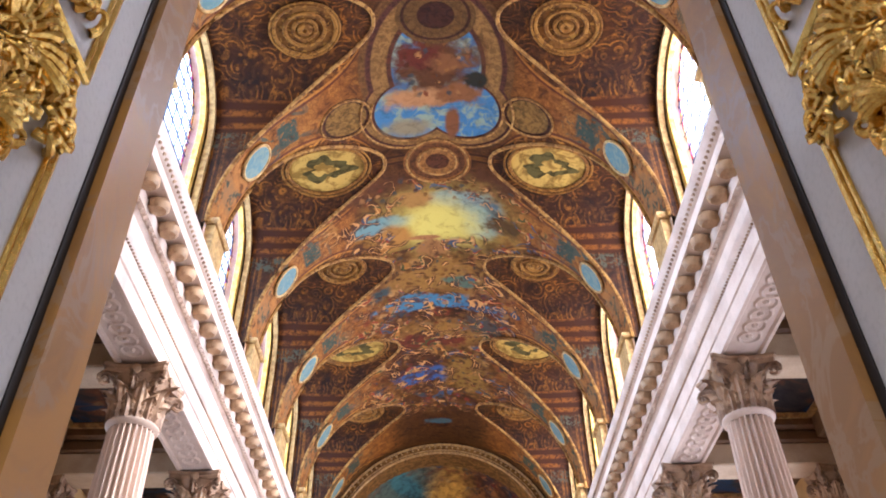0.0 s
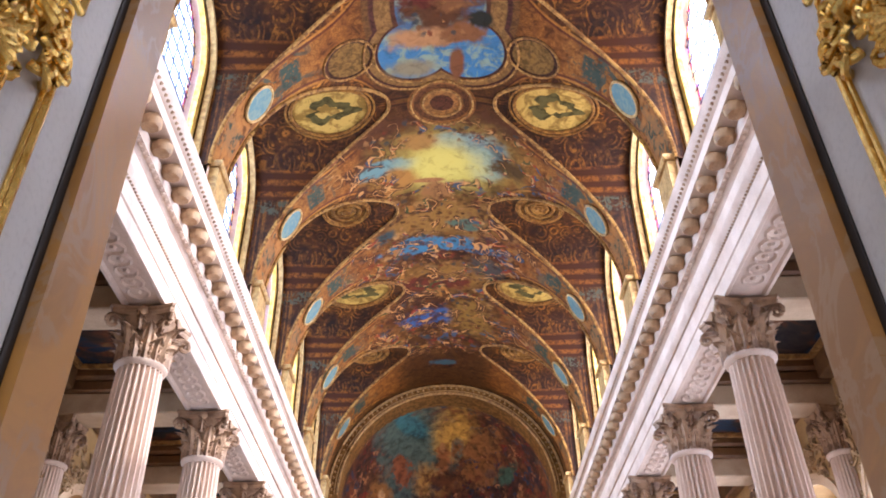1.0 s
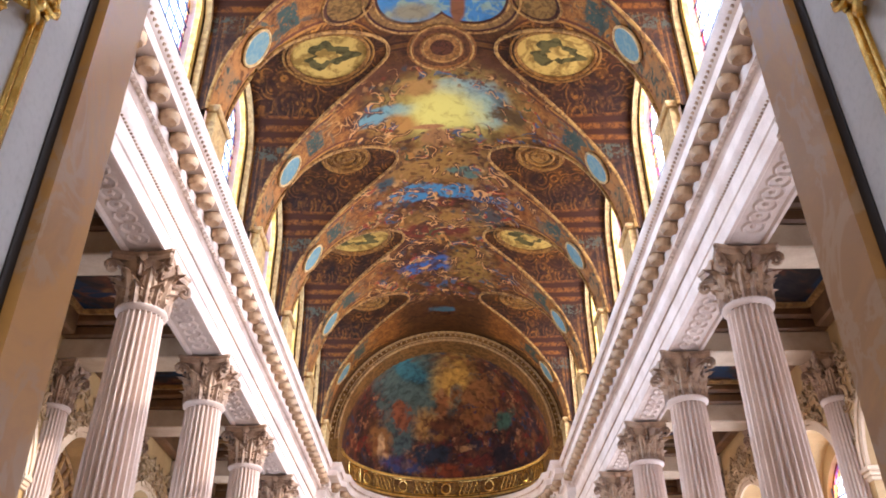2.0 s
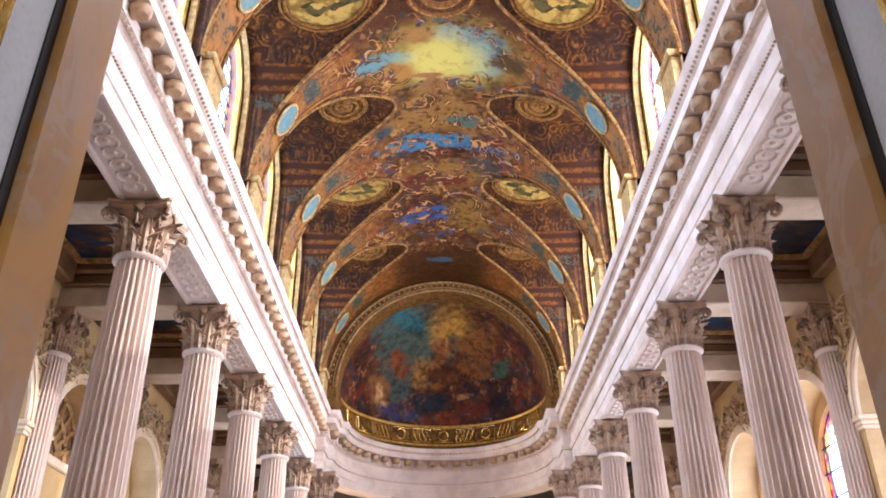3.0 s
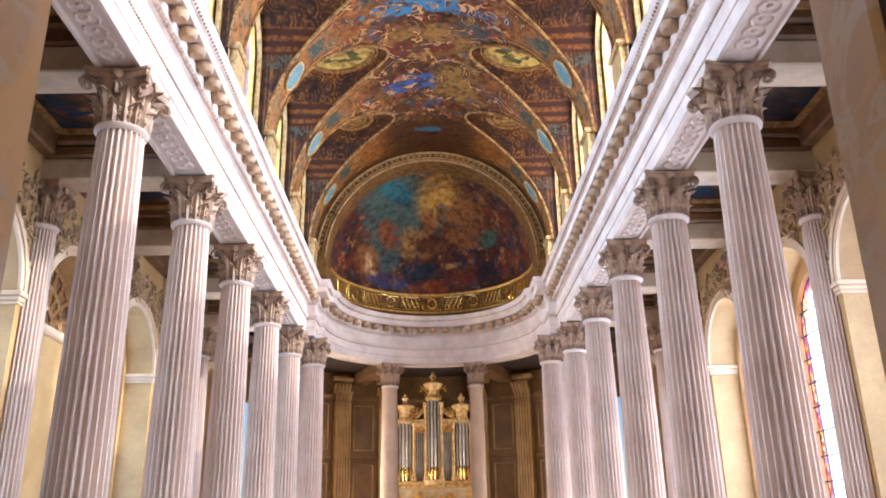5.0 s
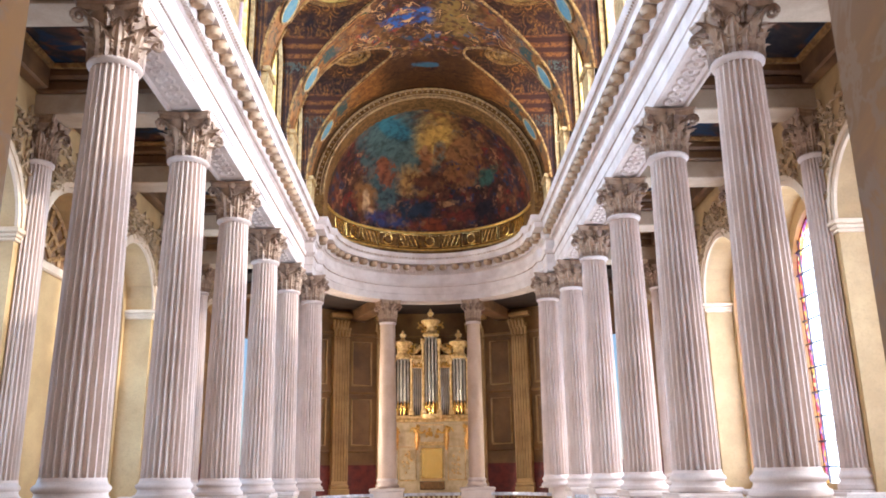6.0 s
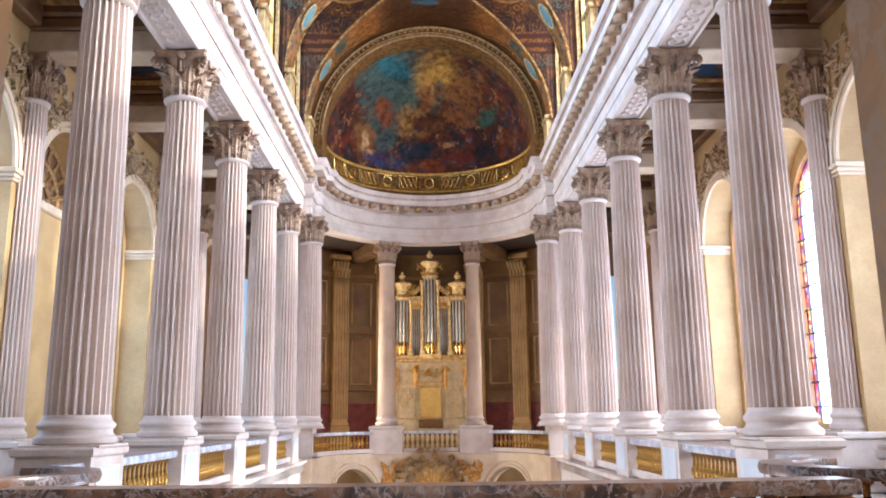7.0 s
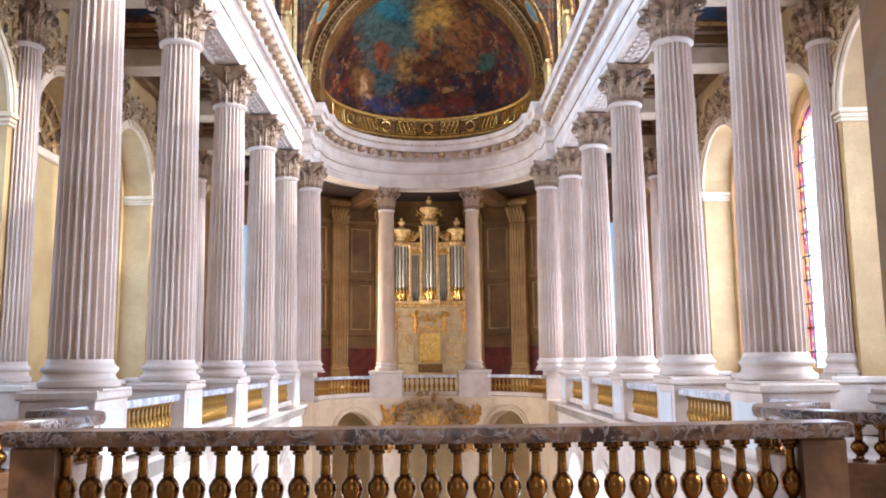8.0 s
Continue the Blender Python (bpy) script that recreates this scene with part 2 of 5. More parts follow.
    cmask = n.math("MULTIPLY", n.step(n.math("SUBTRACT", reach, ax), -0.25, 0.25), n.step(n.math("ADD", y, n.math("MULTIPLY", f1, 1.5)), 16.6, 17.2))
    cmask = n.math("MULTIPLY", cmask, n.step(n.math("SUBTRACT", 29.8, y), -0.6, 0.6))
    col = n.mix(cmask, ground, cl)
    # Sides tan as the arches are; crown's lesser light darkened into the colour.
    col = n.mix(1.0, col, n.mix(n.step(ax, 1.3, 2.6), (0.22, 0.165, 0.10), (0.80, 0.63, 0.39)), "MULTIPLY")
    e1, e3 = n.noise(1.25, 3, 0.5, 0.5), n.noise(4.2, 3, 0.5, 0.4)
    warp = n.math("ADD", n.math("MULTIPLY", n.math("SUBTRACT", e1, 0.5), 2.4), n.math("MULTIPLY", n.math("SUBTRACT", e3, 0.5), 1.1))

    def dist(cx, cy, rx, ry):
        u = n.math("DIVIDE", n.math("SUBTRACT", x, cx), rx)
        v = n.math("DIVIDE", n.math("SUBTRACT", y, cy), ry)
        return n.math("SQRT", n.math("ADD", n.math("MULTIPLY", u, u), n.math("MULTIPLY", v, v)))

    def spot(cx, cy, rx, ry, colour, soft, base, rag=0.8):
        r = n.math("ADD", dist(cx, cy, rx, ry), n.math("MULTIPLY", warp, rag))
        return n.mix(n.step(r, 1.1 + soft, 0.9 - soft), base, tuple(q * 0.6 for q in colour))

    # figures and drapery as soft plain shapes
    g1, g2 = n.noise(2.4, 4, 0.5, 0.9), n.noise(3.4, 4, 0.5, 0.8, stretch=(1.0, 1.3, 1.0))
    reg = n.math("MULTIPLY", n.step(n.math("SUBTRACT", 2.6, ax), -0.5, 0.5), n.math("MULTIPLY", n.step(y, 19.0, 20.0), n.step(y, 29.6, 29.0)))
    patch = n.ramp(sep.outputs[1], [(0.36, (0.22, 0.125, 0.055)), (0.43, (0.045, 0.018, 0.010)), (0.48, (0.30, 0.19, 0.10)), (0.53, (0.12, 0.024, 0.018)), (0.60, (0.03, 0.055, 0.15))])
    col = n.mix(n.math("MULTIPLY", reg, n.math("MULTIPLY", n.step(g1, 0.50, 0.62), 0.8)), col, patch)
    pal = [(0.16, 0.085, 0.036), (0.05, 0.020, 0.011), (0.24, 0.15, 0.075), (0.10, 0.044, 0.020), (0.15, 0.032, 0.022), (0.20, 0.115, 0.040), (0.035, 0.065, 0.13), (0.07, 0.030, 0.015), (0.38, 0.26, 0.15), (0.12, 0.066, 0.020)]
    fg, fm, fk = n.figures(2.6, pal, 0.55)
    fg2, fm2, fk2 = n.figures(5.2, pal, 0.35, 3.5)
    col = n.mix(n.math("MULTIPLY", reg, n.math("MULTIPLY", fm, n.step(fk, 0.25, 0.45))), col, fg)
    # bays of the long painting: gold light, blue gaps, dark and red groups
    col = spot(-0.1, 20.6, 1.9, 1.0, (0.40, 0.255, 0.085), 0.5, col, 0.7)
    col = spot(0.3, 24.0, 1.6, 0.8, (0.40, 0.25, 0.08), 0.45, col, 0.8)
    col = spot(-0.6, 24.4, 1.5, 0.4, (0.19, 0.045, 0.032), 0.3, col, 1.3)
    col = spot(1.5, 23.3, 0.7, 0.5, (0.10, 0.11, 0.16), 0.3, col, 1.3)
    col = spot(-0.2, 22.0, 1.45, 0.42, (0.075, 0.34, 0.95), 0.12, col, 0.8)
    col = spot(1.3, 22.2, 0.75, 0.22, (0.075, 0.28, 0.85), 0.15, col, 0.9)
    col = spot(0.7, 20.9, 0.5, 0.28, (0.13, 0.27, 0.34), 0.2, col, 0.8)
    col = spot(-1.9, 21.2, 0.35, 0.35, (0.06, 0.12, 0.22), 0.2, col, 0.8)
    col = spot(-0.7, 26.6, 1.0, 0.55, (0.06, 0.18, 0.80), 0.15, col, 1.1)
    col = spot(1.0, 26.6, 0.7, 1.2, (0.36, 0.24, 0.07), 0.3, col, 0.9)
    col = spot(-0.1, 30.3, 0.5, 0.22, (0.07, 0.18, 0.36), 0.2, col, 1.1)
    far = n.math("MULTIPLY", n.math("MULTIPLY", reg, 0.85), n.math("MULTIPLY", fm2, n.step(fk2, 0.35, 0.55)))
    col = n.mix(far, col, n.mix(1.0, fg2, (0.75, 0.68, 0.62), "MULTIPLY"))
    # the glory
    col = spot(0.0, 16.5, 2.3, 0.6, (0.13, 0.055, 0.03), 0.35, col, 0.8)
    col = spot(0.1, 17.9, 2.0, 1.35, (0.48, 0.42, 0.14), 0.35, col, 0.35)
    col = spot(-1.55, 17.9, 0.9, 0.36, (0.22, 0.52, 0.95), 0.15, col, 0.45)
    col = spot(1.15, 17.75, 0.75, 0.85, (0.28, 0.58, 0.95), 0.2, col, 0.45)
    col = spot(0.55, 17.1, 0.8, 0.36, (0.30, 0.54, 0.90), 0.2, col, 0.4)
    col = spot(0.05, 18.15, 1.15, 0.95, (0.95, 1.02, 0.42), 0.5, col, 0.3)
    col = spot(-1.35, 18.55, 0.55, 0.5, (0.58, 0.355, 0.123), 0.25, col, 0.35)
    col = spot(-0.75, 17.05, 0.5, 0.34, (0.522, 0.348, 0.145), 0.3, col, 0.5)
    col = spot(-0.1, 19.25, 0.5, 0.42, (0.435, 0.254, 0.138), 0.25, col, 0.9)
    col = spot(-0.35, 18.75, 0.5, 0.10, (0.522, 0.29, 0.174), 0.2, col, 0.5)
    col = spot(0.45, 18.95, 0.5, 0.09, (0.522, 0.304, 0.189), 0.2, col, 0.5)
    col = spot(1.9, 17.9, 0.5, 0.35, (0.13, 0.085, 0.035), 0.25, col, 1.0)
    # limbs and drapery of the figures, in curling strokes
    lw = n.math("ABSOLUTE", n.math("SUBTRACT", n.noise(1.15, 2, 0.45, 1.3), 0.5))
    crowd = n.math("MULTIPLY", n.step(n.math("SUBTRACT", 3.1, ax), -0.5, 0.5), n.math("MULTIPLY", n.step(dist(0.05, 17.85, 1.75, 1.15), 0.75, 1.05), n.math("MULTIPLY", n.step(y, 16.0, 16.6), n.step(y, 29.8, 29.0))))
    gate, gate2 = n.step(n.noise(1.4, 2, 0.5), 0.46, 0.54), n.step(n.noise(1.1, 2, 0.5, 0.3), 0.50, 0.58)
    cloth = n.ramp(n.noise(1.3, 1, 0.4, 1.0), [(0.36, (0.040, 0.10, 0.30)), (0.44, (0.26, 0.045, 0.030)), (0.50, (0.40, 0.28, 0.18)), (0.56, (0.05, 0.085, 0.045)), (0.62, (0.34, 0.19, 0.06))], "CONSTANT")
    col = n.mix(n.math("MULTIPLY", crowd, n.math("MULTIPLY", n.step(lw, 0.10, 0.06), n.math("MULTIPLY", gate, 0.8))), col, (0.055, 0.022, 0.014))
    col = n.mix(n.math("MULTIPLY", crowd, n.math("MULTIPLY", n.step(lw, 0.060, 0.038), n.math("MULTIPLY", gate2, 0.85))), col, cloth)
    col = n.mix(n.math("MULTIPLY", crowd, n.math("MULTIPLY", n.step(lw, 0.020, 0.008), n.math("MULTIPLY", gate, 0.85))), col, (0.60, 0.38, 0.21))
    # lobed sky field in a pale tan frame that rises to a roundel, with clouds and figures before it
    lobes = n.math("MINIMUM", dist(-0.68, 13.75, 1.0, 1.0), dist(0.68, 13.75, 1.0, 1.0))
    lobes = n.math("MINIMUM", lobes, n.math("MULTIPLY_ADD", dist(0.0, 12.4, 1.12, 1.5), 0.62, 0.30))
    lens = dist(0.0, 15.6, 0.95, 0.85)
    lens0 = dist(0.0, 10.95, 0.95, 0.80)
    lobed = n.math("MAXIMUM", lobes, n.math("MAXIMUM", n.math("SUBTRACT", 1.86, lens), n.math("SUBTRACT", 1.80, lens0)))
    for lim, colour in ((1.34, (0.11, 0.060, 0.026)), (1.25, (0.060, 0.024, 0.026)), (1.18, (0.19, 0.122, 0.056)), (0.97, (0.065, 0.026, 0.022))):
        col = n.mix(n.step(lobed, lim + 0.015, lim - 0.015), col, n.mix(n.step(f3, 0.38, 0.6), tuple(q * 0.70 for q in colour), tuple(q * 1.25 for q in colour)))
    sky_ = n.mix(n.step(c2, 0.44, 0.62), (0.045, 0.19, 0.60), (0.20, 0.32, 0.42))
    col = n.mix(n.step(lobed, 0.92, 0.89), col, sky_)
    col = spot(0.0, 12.45, 1.0, 1.1, (0.13, 0.060, 0.034), 0.2, col, 0.6)
    col = spot(-0.35, 13.35, 0.80, 0.32, (0.58, 0.36, 0.24), 0.25, col, 0.8)
    col = spot(0.55, 13.15, 0.55, 0.36, (0.30, 0.15, 0.085), 0.25, col, 0.9)
    col = spot(0.95, 12.75, 0.30, 0.26, (0.030, 0.034, 0.036), 0.2, col, 0.6)
    col = spot(0.40, 14.2, 0.20, 0.55, (0.26, 0.12, 0.075), 0.15, col, 0.4)
    col = spot(-0.75, 14.3, 0.55, 0.28, (0.34, 0.36, 0.36), 0.4, col, 0.5)
    col = spot(-0.45, 12.05, 0.60, 0.34, (0.15, 0.036, 0.032), 0.25, col, 1.3)
    col = spot(0.40, 12.35, 0.40, 0.40, (0.26, 0.13, 0.075), 0.25, col, 1.4)
    crown = n.math("MULTIPLY", n.step(dist(0.0, 12.5, 1.0, 1.0), 1.1, 0.8), n.math("MULTIPLY", fm2, n.step(fk2, 0.50, 0.65)))
    crown = n.math("MAXIMUM", crown, n.math("MULTIPLY", n.step(dist(0.0, 16.6, 2.3, 0.5), 1.2, 0.8), n.math("MULTIPLY", fm2, n.step(fk2, 0.35, 0.5))))
    col = n.mix(n.math("MULTIPLY", crown, 0.8), col, n.mix(1.0, fg2, (0.9, 0.80, 0.72), "MULTIPLY"))
    for lim, colour in ((0.98, (0.16, 0.082, 0.034)), (0.80, (0.075, 0.034, 0.018)), (0.62, (0.19, 0.105, 0.045)), (0.34, (0.055, 0.022, 0.014))):
        col = n.mix(n.step(lens, lim + 0.02, lim - 0.02), col, n.mix(n.step(f3, 0.40, 0.58), tuple(q * 0.8 for q in colour), tuple(q * 1.6 for q in colour)))
    for lim, colour in ((0.98, (0.12, 0.072, 0.032)), (0.86, (0.045, 0.018, 0.015)), (0.78, (0.11, 0.066, 0.030)), (0.46, (0.040, 0.015, 0.013))):
        col = n.mix(n.step(lens0, lim + 0.02, lim - 0.02), col, n.mix(n.step(f3, 0.40, 0.58), tuple(q * 0.6 for q in colour), colour))
    side_med = n.math("MINIMUM", dist(-2.27, 13.58, 0.56, 0.56), dist(2.27, 13.58, 0.56, 0.56))
    for lim, colour in ((1.12, (0.15, 0.075, 0.035)), (0.98, (0.09, 0.035, 0.028)), (0.88, (0.30, 0.20, 0.075))):
        col = n.mix(n.step(side_med, lim + 0.02, lim - 0.02), col, n.mix(n.step(f3, 0.40, 0.58), tuple(q * 0.35 for q in colour), tuple(q * 0.75 for q in colour)))
    col = n.mix(1.0, col, n.ramp(f2, [(0.30, (0.66, 0.64, 0.62)), (0.5, (1.0, 1.0, 1.0)), (0.70, (1.0, 1.0, 1.0))]), "MULTIPLY")
    # plain umber arch before the apse
    col = n.mix(n.step(y, 31.9, 32.2), col, n.ramp(f1, [(0.3, (0.050, 0.022, 0.008)), (0.7, (0.10, 0.048, 0.016))]))
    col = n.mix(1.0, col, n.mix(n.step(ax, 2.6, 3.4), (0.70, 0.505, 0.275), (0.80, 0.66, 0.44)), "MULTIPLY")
    n.bump(f3, 0.15, 0.02)
    n.bsdf.inputs["Specular IOR Level"].default_value = 0.12
    return n.done(col, 0.7)


def fresco_dome():
    n = Nodes("fresco_dome")
    x, y, z = n.xyz()
    f1, f2, f3 = n.noise(1.1, 4, 0.5, 0.7), n.noise(2.0, 3, 0.5, 0.6), n.noise(5.0, 3, 0.5, 0.5)
    hue = n.noise(1.7, 3, 0.5, 0.7, colour=True)
    sep = n.t.nodes.new("ShaderNodeSeparateColor")
    n.put(sep.inputs[0], hue)
    tone = n.math("ADD", n.math("MULTIPLY", f1, 0.6), n.math("MULTIPLY", f2, 0.4))
    col = n.ramp(tone, [(0.34, (0.012, 0.007, 0.009)), (0.46, (0.045, 0.017, 0.014)), (0.56, (0.12, 0.045, 0.022)), (0.70, (0.24, 0.11, 0.05))])
    col = n.mix(n.math("MULTIPLY", n.step(sep.outputs[0], 0.52, 0.62), n.step(f3, 0.36, 0.6)), col, (0.16, 0.022, 0.015))
    col = n.mix(n.math("MULTIPLY", n.step(sep.outputs[2], 0.53, 0.63), n.step(f3, 0.36, 0.6)), col, (0.022, 0.045, 0.12))
    col = n.mix(n.math("MULTIPLY", n.step(sep.outputs[1], 0.56, 0.64), n.step(f3, 0.44, 0.6)), col, (0.34, 0.18, 0.10))

    def spot(cx, cz, rx, rz, colour, soft, base, rag):
        u = n.math("DIVIDE", n.math("SUBTRACT", x, cx), rx)
        v = n.math("DIVIDE", n.math("SUBTRACT", z, cz), rz)
        r = n.math("SQRT", n.math("ADD", n.math("MULTIPLY", u, u), n.math("MULTIPLY", v, v)))
        w = n.math("ADD", n.math("MULTIPLY", n.math("SUBTRACT", f2, 0.5), rag * 2.2), n.math("MULTIPLY", n.math("SUBTRACT", f3, 0.5), rag * 0.9))
        return n.mix(n.step(n.math("ADD", r, w), 1.0 + soft, 1.0 - soft), base, colour)

    # sky with the gold light, groups of figures round it, the dark world below
    col = spot(-1.35, 16.3, 1.75, 1.15, (0.085, 0.15, 0.17), 0.35, col, 0.5)
    col = spot(-2.2, 15.0, 0.75, 1.1, (0.065, 0.115, 0.14), 0.35, col, 0.6)
    col = spot(-1.6, 16.95, 0.9, 0.22, (0.05, 0.19, 0.30), 0.3, col, 0.5)
    col = spot(0.35, 16.75, 0.95, 0.55, (0.62, 0.42, 0.11), 0.5, col, 0.5)
    col = spot(-0.75, 15.3, 0.8, 0.55, (0.44, 0.27, 0.075), 0.5, col, 0.7)
    col = spot(0.55, 16.45, 0.32, 0.34, (0.12, 0.20, 0.22), 0.3, col, 0.6)
    col = spot(-0.15, 16.15, 0.34, 0.55, (0.30, 0.135, 0.055), 0.35, col, 0.9)
    col = spot(-0.18, 16.55, 0.13, 0.16, (0.46, 0.26, 0.13), 0.3, col, 0.3)
    col = spot(-2.05, 15.55, 0.42, 0.55, (0.24, 0.085, 0.040), 0.35, col, 1.3)
    col = spot(0.0, 15.35, 0.9, 0.35, (0.12, 0.045, 0.020), 0.4, col, 1.4)
    col = spot(1.35, 16.4, 0.9, 0.40, (0.30, 0.15, 0.060), 0.4, col, 1.5)
    col = spot(1.75, 15.55, 0.95, 0.45, (0.25, 0.115, 0.042), 0.4, col, 1.7)
    col = spot(2.7, 15.2, 0.40, 0.35, (0.05, 0.13, 0.12), 0.4, col, 1.0)
    col = spot(-2.95, 14.25, 0.42, 0.75, (0.24, 0.125, 0.040), 0.45, col, 0.8)
    col = spot(-2.95, 14.2, 0.15, 0.42, (0.60, 0.42, 0.25), 0.3, col, 0.6)
    col = spot(-2.85, 13.75, 0.26, 0.25, (0.46, 0.30, 0.18), 0.3, col, 0.8)
    col = spot(-2.0, 13.55, 0.85, 0.30, (0.035, 0.05, 0.20), 0.4, col, 0.9)
    col = spot(-0.6, 14.0, 1.0, 0.45, (0.018, 0.030, 0.065), 0.45, col, 1.0)
    col = spot(0.95, 14.35, 0.42, 0.14, (0.42, 0.25, 0.12), 0.3, col, 1.2)
    col = spot(0.0, 13.4, 0.7, 0.30, (0.20, 0.045, 0.015), 0.4, col, 1.0)
    col = spot(1.7, 13.7, 0.8, 0.28, (0.17, 0.03, 0.018), 0.4, col, 1.3)
    col = spot(2.6, 13.8, 0.5, 0.5, (0.018, 0.012, 0.022), 0.45, col, 0.8)
    pal = [(0.15, 0.060, 0.022), (0.025, 0.010, 0.010), (0.30, 0.16, 0.07), (0.06, 0.022, 0.014), (0.17, 0.028, 0.016), (0.10, 0.042, 0.018), (0.022, 0.045, 0.12), (0.04, 0.016, 0.012), (0.36, 0.22, 0.10), (0.012, 0.012, 0.02)]
    for sc, wp, lo in ((1.5, 0.8, 0.40), (2.6, 0.5, 0.55)):
        fg, fm, fk = n.figures(sc, pal, wp, 2.2)
        clear = n.step(n.math("ADD", n.math("MULTIPLY_ADD", x, 0.22, 0.0), n.math("MULTIPLY", n.math("SUBTRACT", 16.2, z), 0.5)), -0.55, 0.25)
        col = n.mix(n.math("MULTIPLY", clear, n.math("MULTIPLY", n.math("MULTIPLY", fm, 0.45), n.step(fk, lo, lo + 0.2))), col, n.mix(1.0, fg, (0.72, 0.66, 0.62), "MULTIPLY"))
    tone2 = n.noise(3.3, 4, 0.55, 0.4)
    col = n.mix(1.0, col, n.ramp(tone2, [(0.30, (0.34, 0.24, 0.17)), (0.5, (0.85, 0.66, 0.45)), (0.68, (1.1, 0.86, 0.58))]), "MULTIPLY")
    n.bump(f2, 0.1, 0.02)
    n.bsdf.inputs["Specular IOR Level"].default_value = 0.2
    return n.done(col, 0.6)


def fresco_panel(name):
    n = Nodes(name)
    f1 = n.noise(1.2, 5, 0.6, 1.0)
    hue = n.noise(0.9, 4, 0.5, 1.2, colour=True)
    sep = n.t.nodes.new("ShaderNodeSeparateColor")
    n.put(sep.inputs[0], hue)
    col = n.ramp(f1, [(0.3, (0.012, 0.012, 0.02)), (0.5, (0.04, 0.035, 0.035)), (0.62, (0.14, 0.05, 0.025)), (0.75, (0.24, 0.14, 0.06))])
    col = n.mix(n.step(sep.outputs[1], 0.52, 0.60), col, (0.018, 0.042, 0.085))
    n.bsdf.inputs["Specular IOR Level"].default_value = 0.15
    return n.done(n.mix(1.0, col, (0.9, 0.85, 0.8), "MULTIPLY"), 0.6)


def painted(name, a, b, scale, c=None):
    n = Nodes(name)
    f = n.noise(scale, 5, 0.6, 1.0)
    col = n.mix(n.step(f, 0.42, 0.58), a, b)
    if c:
        col = n.mix(n.step(n.noise(scale * 2.3, 4, 0.6, 1.0), 0.56, 0.64), col, c)
    n.bump(f, 0.15, 0.02)
    n.bsdf.inputs["Specular IOR Level"].default_value = 0.1
    return n.done(col, 0.6)


def glass(name, tint, through_amount):
    """Old leaded glass: part clear, part milky."""
    n = Nodes(name)
    tr = n.t.nodes.new("ShaderNodeBsdfTransparent")
    tl = n.t.nodes.new("ShaderNodeBsdfTranslucent")
    mx = n.t.nodes.new("ShaderNodeMixShader")
    col = n.mix(n.noise(2.0, 3), tint, tuple(min(1.0, v * 1.08) for v in tint))
    n.put(tr.inputs[0], col)
    n.put(tl.inputs[0], col)
    mx.inputs[0].default_value = 1 - through_amount
    n.t.links.new(tr.outputs[0], mx.inputs[1])
    n.t.links.new(tl.outputs[0], mx.inputs[2])
    n.t.links.new(mx.outputs[0], n.t.nodes["Material Output"].inputs["Surface"])
    return n.m


def stained(name):
    """Border glass in red, gold, violet and blue pieces."""
    n = Nodes(name)
    tr = n.t.nodes.new("ShaderNodeBsdfTransparent")
    c = n.cells(9.0, "F1", "Color")
    sep = n.t.nodes.new("ShaderNodeSeparateColor")
    n.put(sep.inputs[0], c)
    col = n.ramp(sep.outputs[0], [(0.0, (0.30, 0.045, 0.045)), (0.3, (0.50, 0.26, 0.06)), (0.5, (0.30, 0.06, 0.16)), (0.65, (0.55, 0.40, 0.18)), (0.8, (0.22, 0.12, 0.34)), (0.92, (0.08, 0.03, 0.03))], "CONSTANT")
    n.put(tr.inputs[0], col)
    n.t.links.new(tr.outputs[0], n.t.nodes["Material Output"].inputs["Surface"])
    return n.m


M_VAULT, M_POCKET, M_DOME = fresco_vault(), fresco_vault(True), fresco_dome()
M_AISLEPAINT = fresco_panel("fresco_aisle_panel")
M_OLIVE = painted("paint_olive", (0.035, 0.024, 0.006), (0.07, 0.05, 0.014), 3.0)
M_BLUE = painted("paint_blue_medallion", (0.085, 0.155, 0.165), (0.14, 0.19, 0.165), 5.0)
M_OVAL = painted("paint_oval_grisaille", (0.34, 0.20, 0.045), (0.15, 0.078, 0.014), 2.2, (0.24, 0.14, 0.030))
M_ROSE = painted("paint_rosette", (0.13, 0.052, 0.011), (0.06, 0.022, 0.006), 3.0, (0.22, 0.105, 0.02))
M_RIBPINK = painted("paint_pink_ochre", (0.55, 0.36, 0.24), (0.40, 0.22, 0.12), 2.0, (0.22, 0.22, 0.30))
M_RIBDARK = painted("paint_umber_ring", (0.21, 0.092, 0.018), (0.105, 0.040, 0.008), 5.0)
M_RIBTAN = painted("paint_tan_moulding", (0.30, 0.150, 0.040), (0.13, 0.055, 0.016), 5.0)
M_ARCH = painted("gilt_stucco_brown", (0.18, 0.084, 0.021), (0.095, 0.040, 0.010), 4.0)
M_PILASTER = stone("limestone_yellow", (0.50, 0.31, 0.11), (0.34, 0.19, 0.06), 1.0)
M_GLASSR = glass("glass_clear", (0.95, 0.95, 1.0), 0.4)
M_GLASSL = glass("glass_bluish", (0.80, 0.88, 1.0), 0.4)
M_STAINED = stained("glass_stained_border")


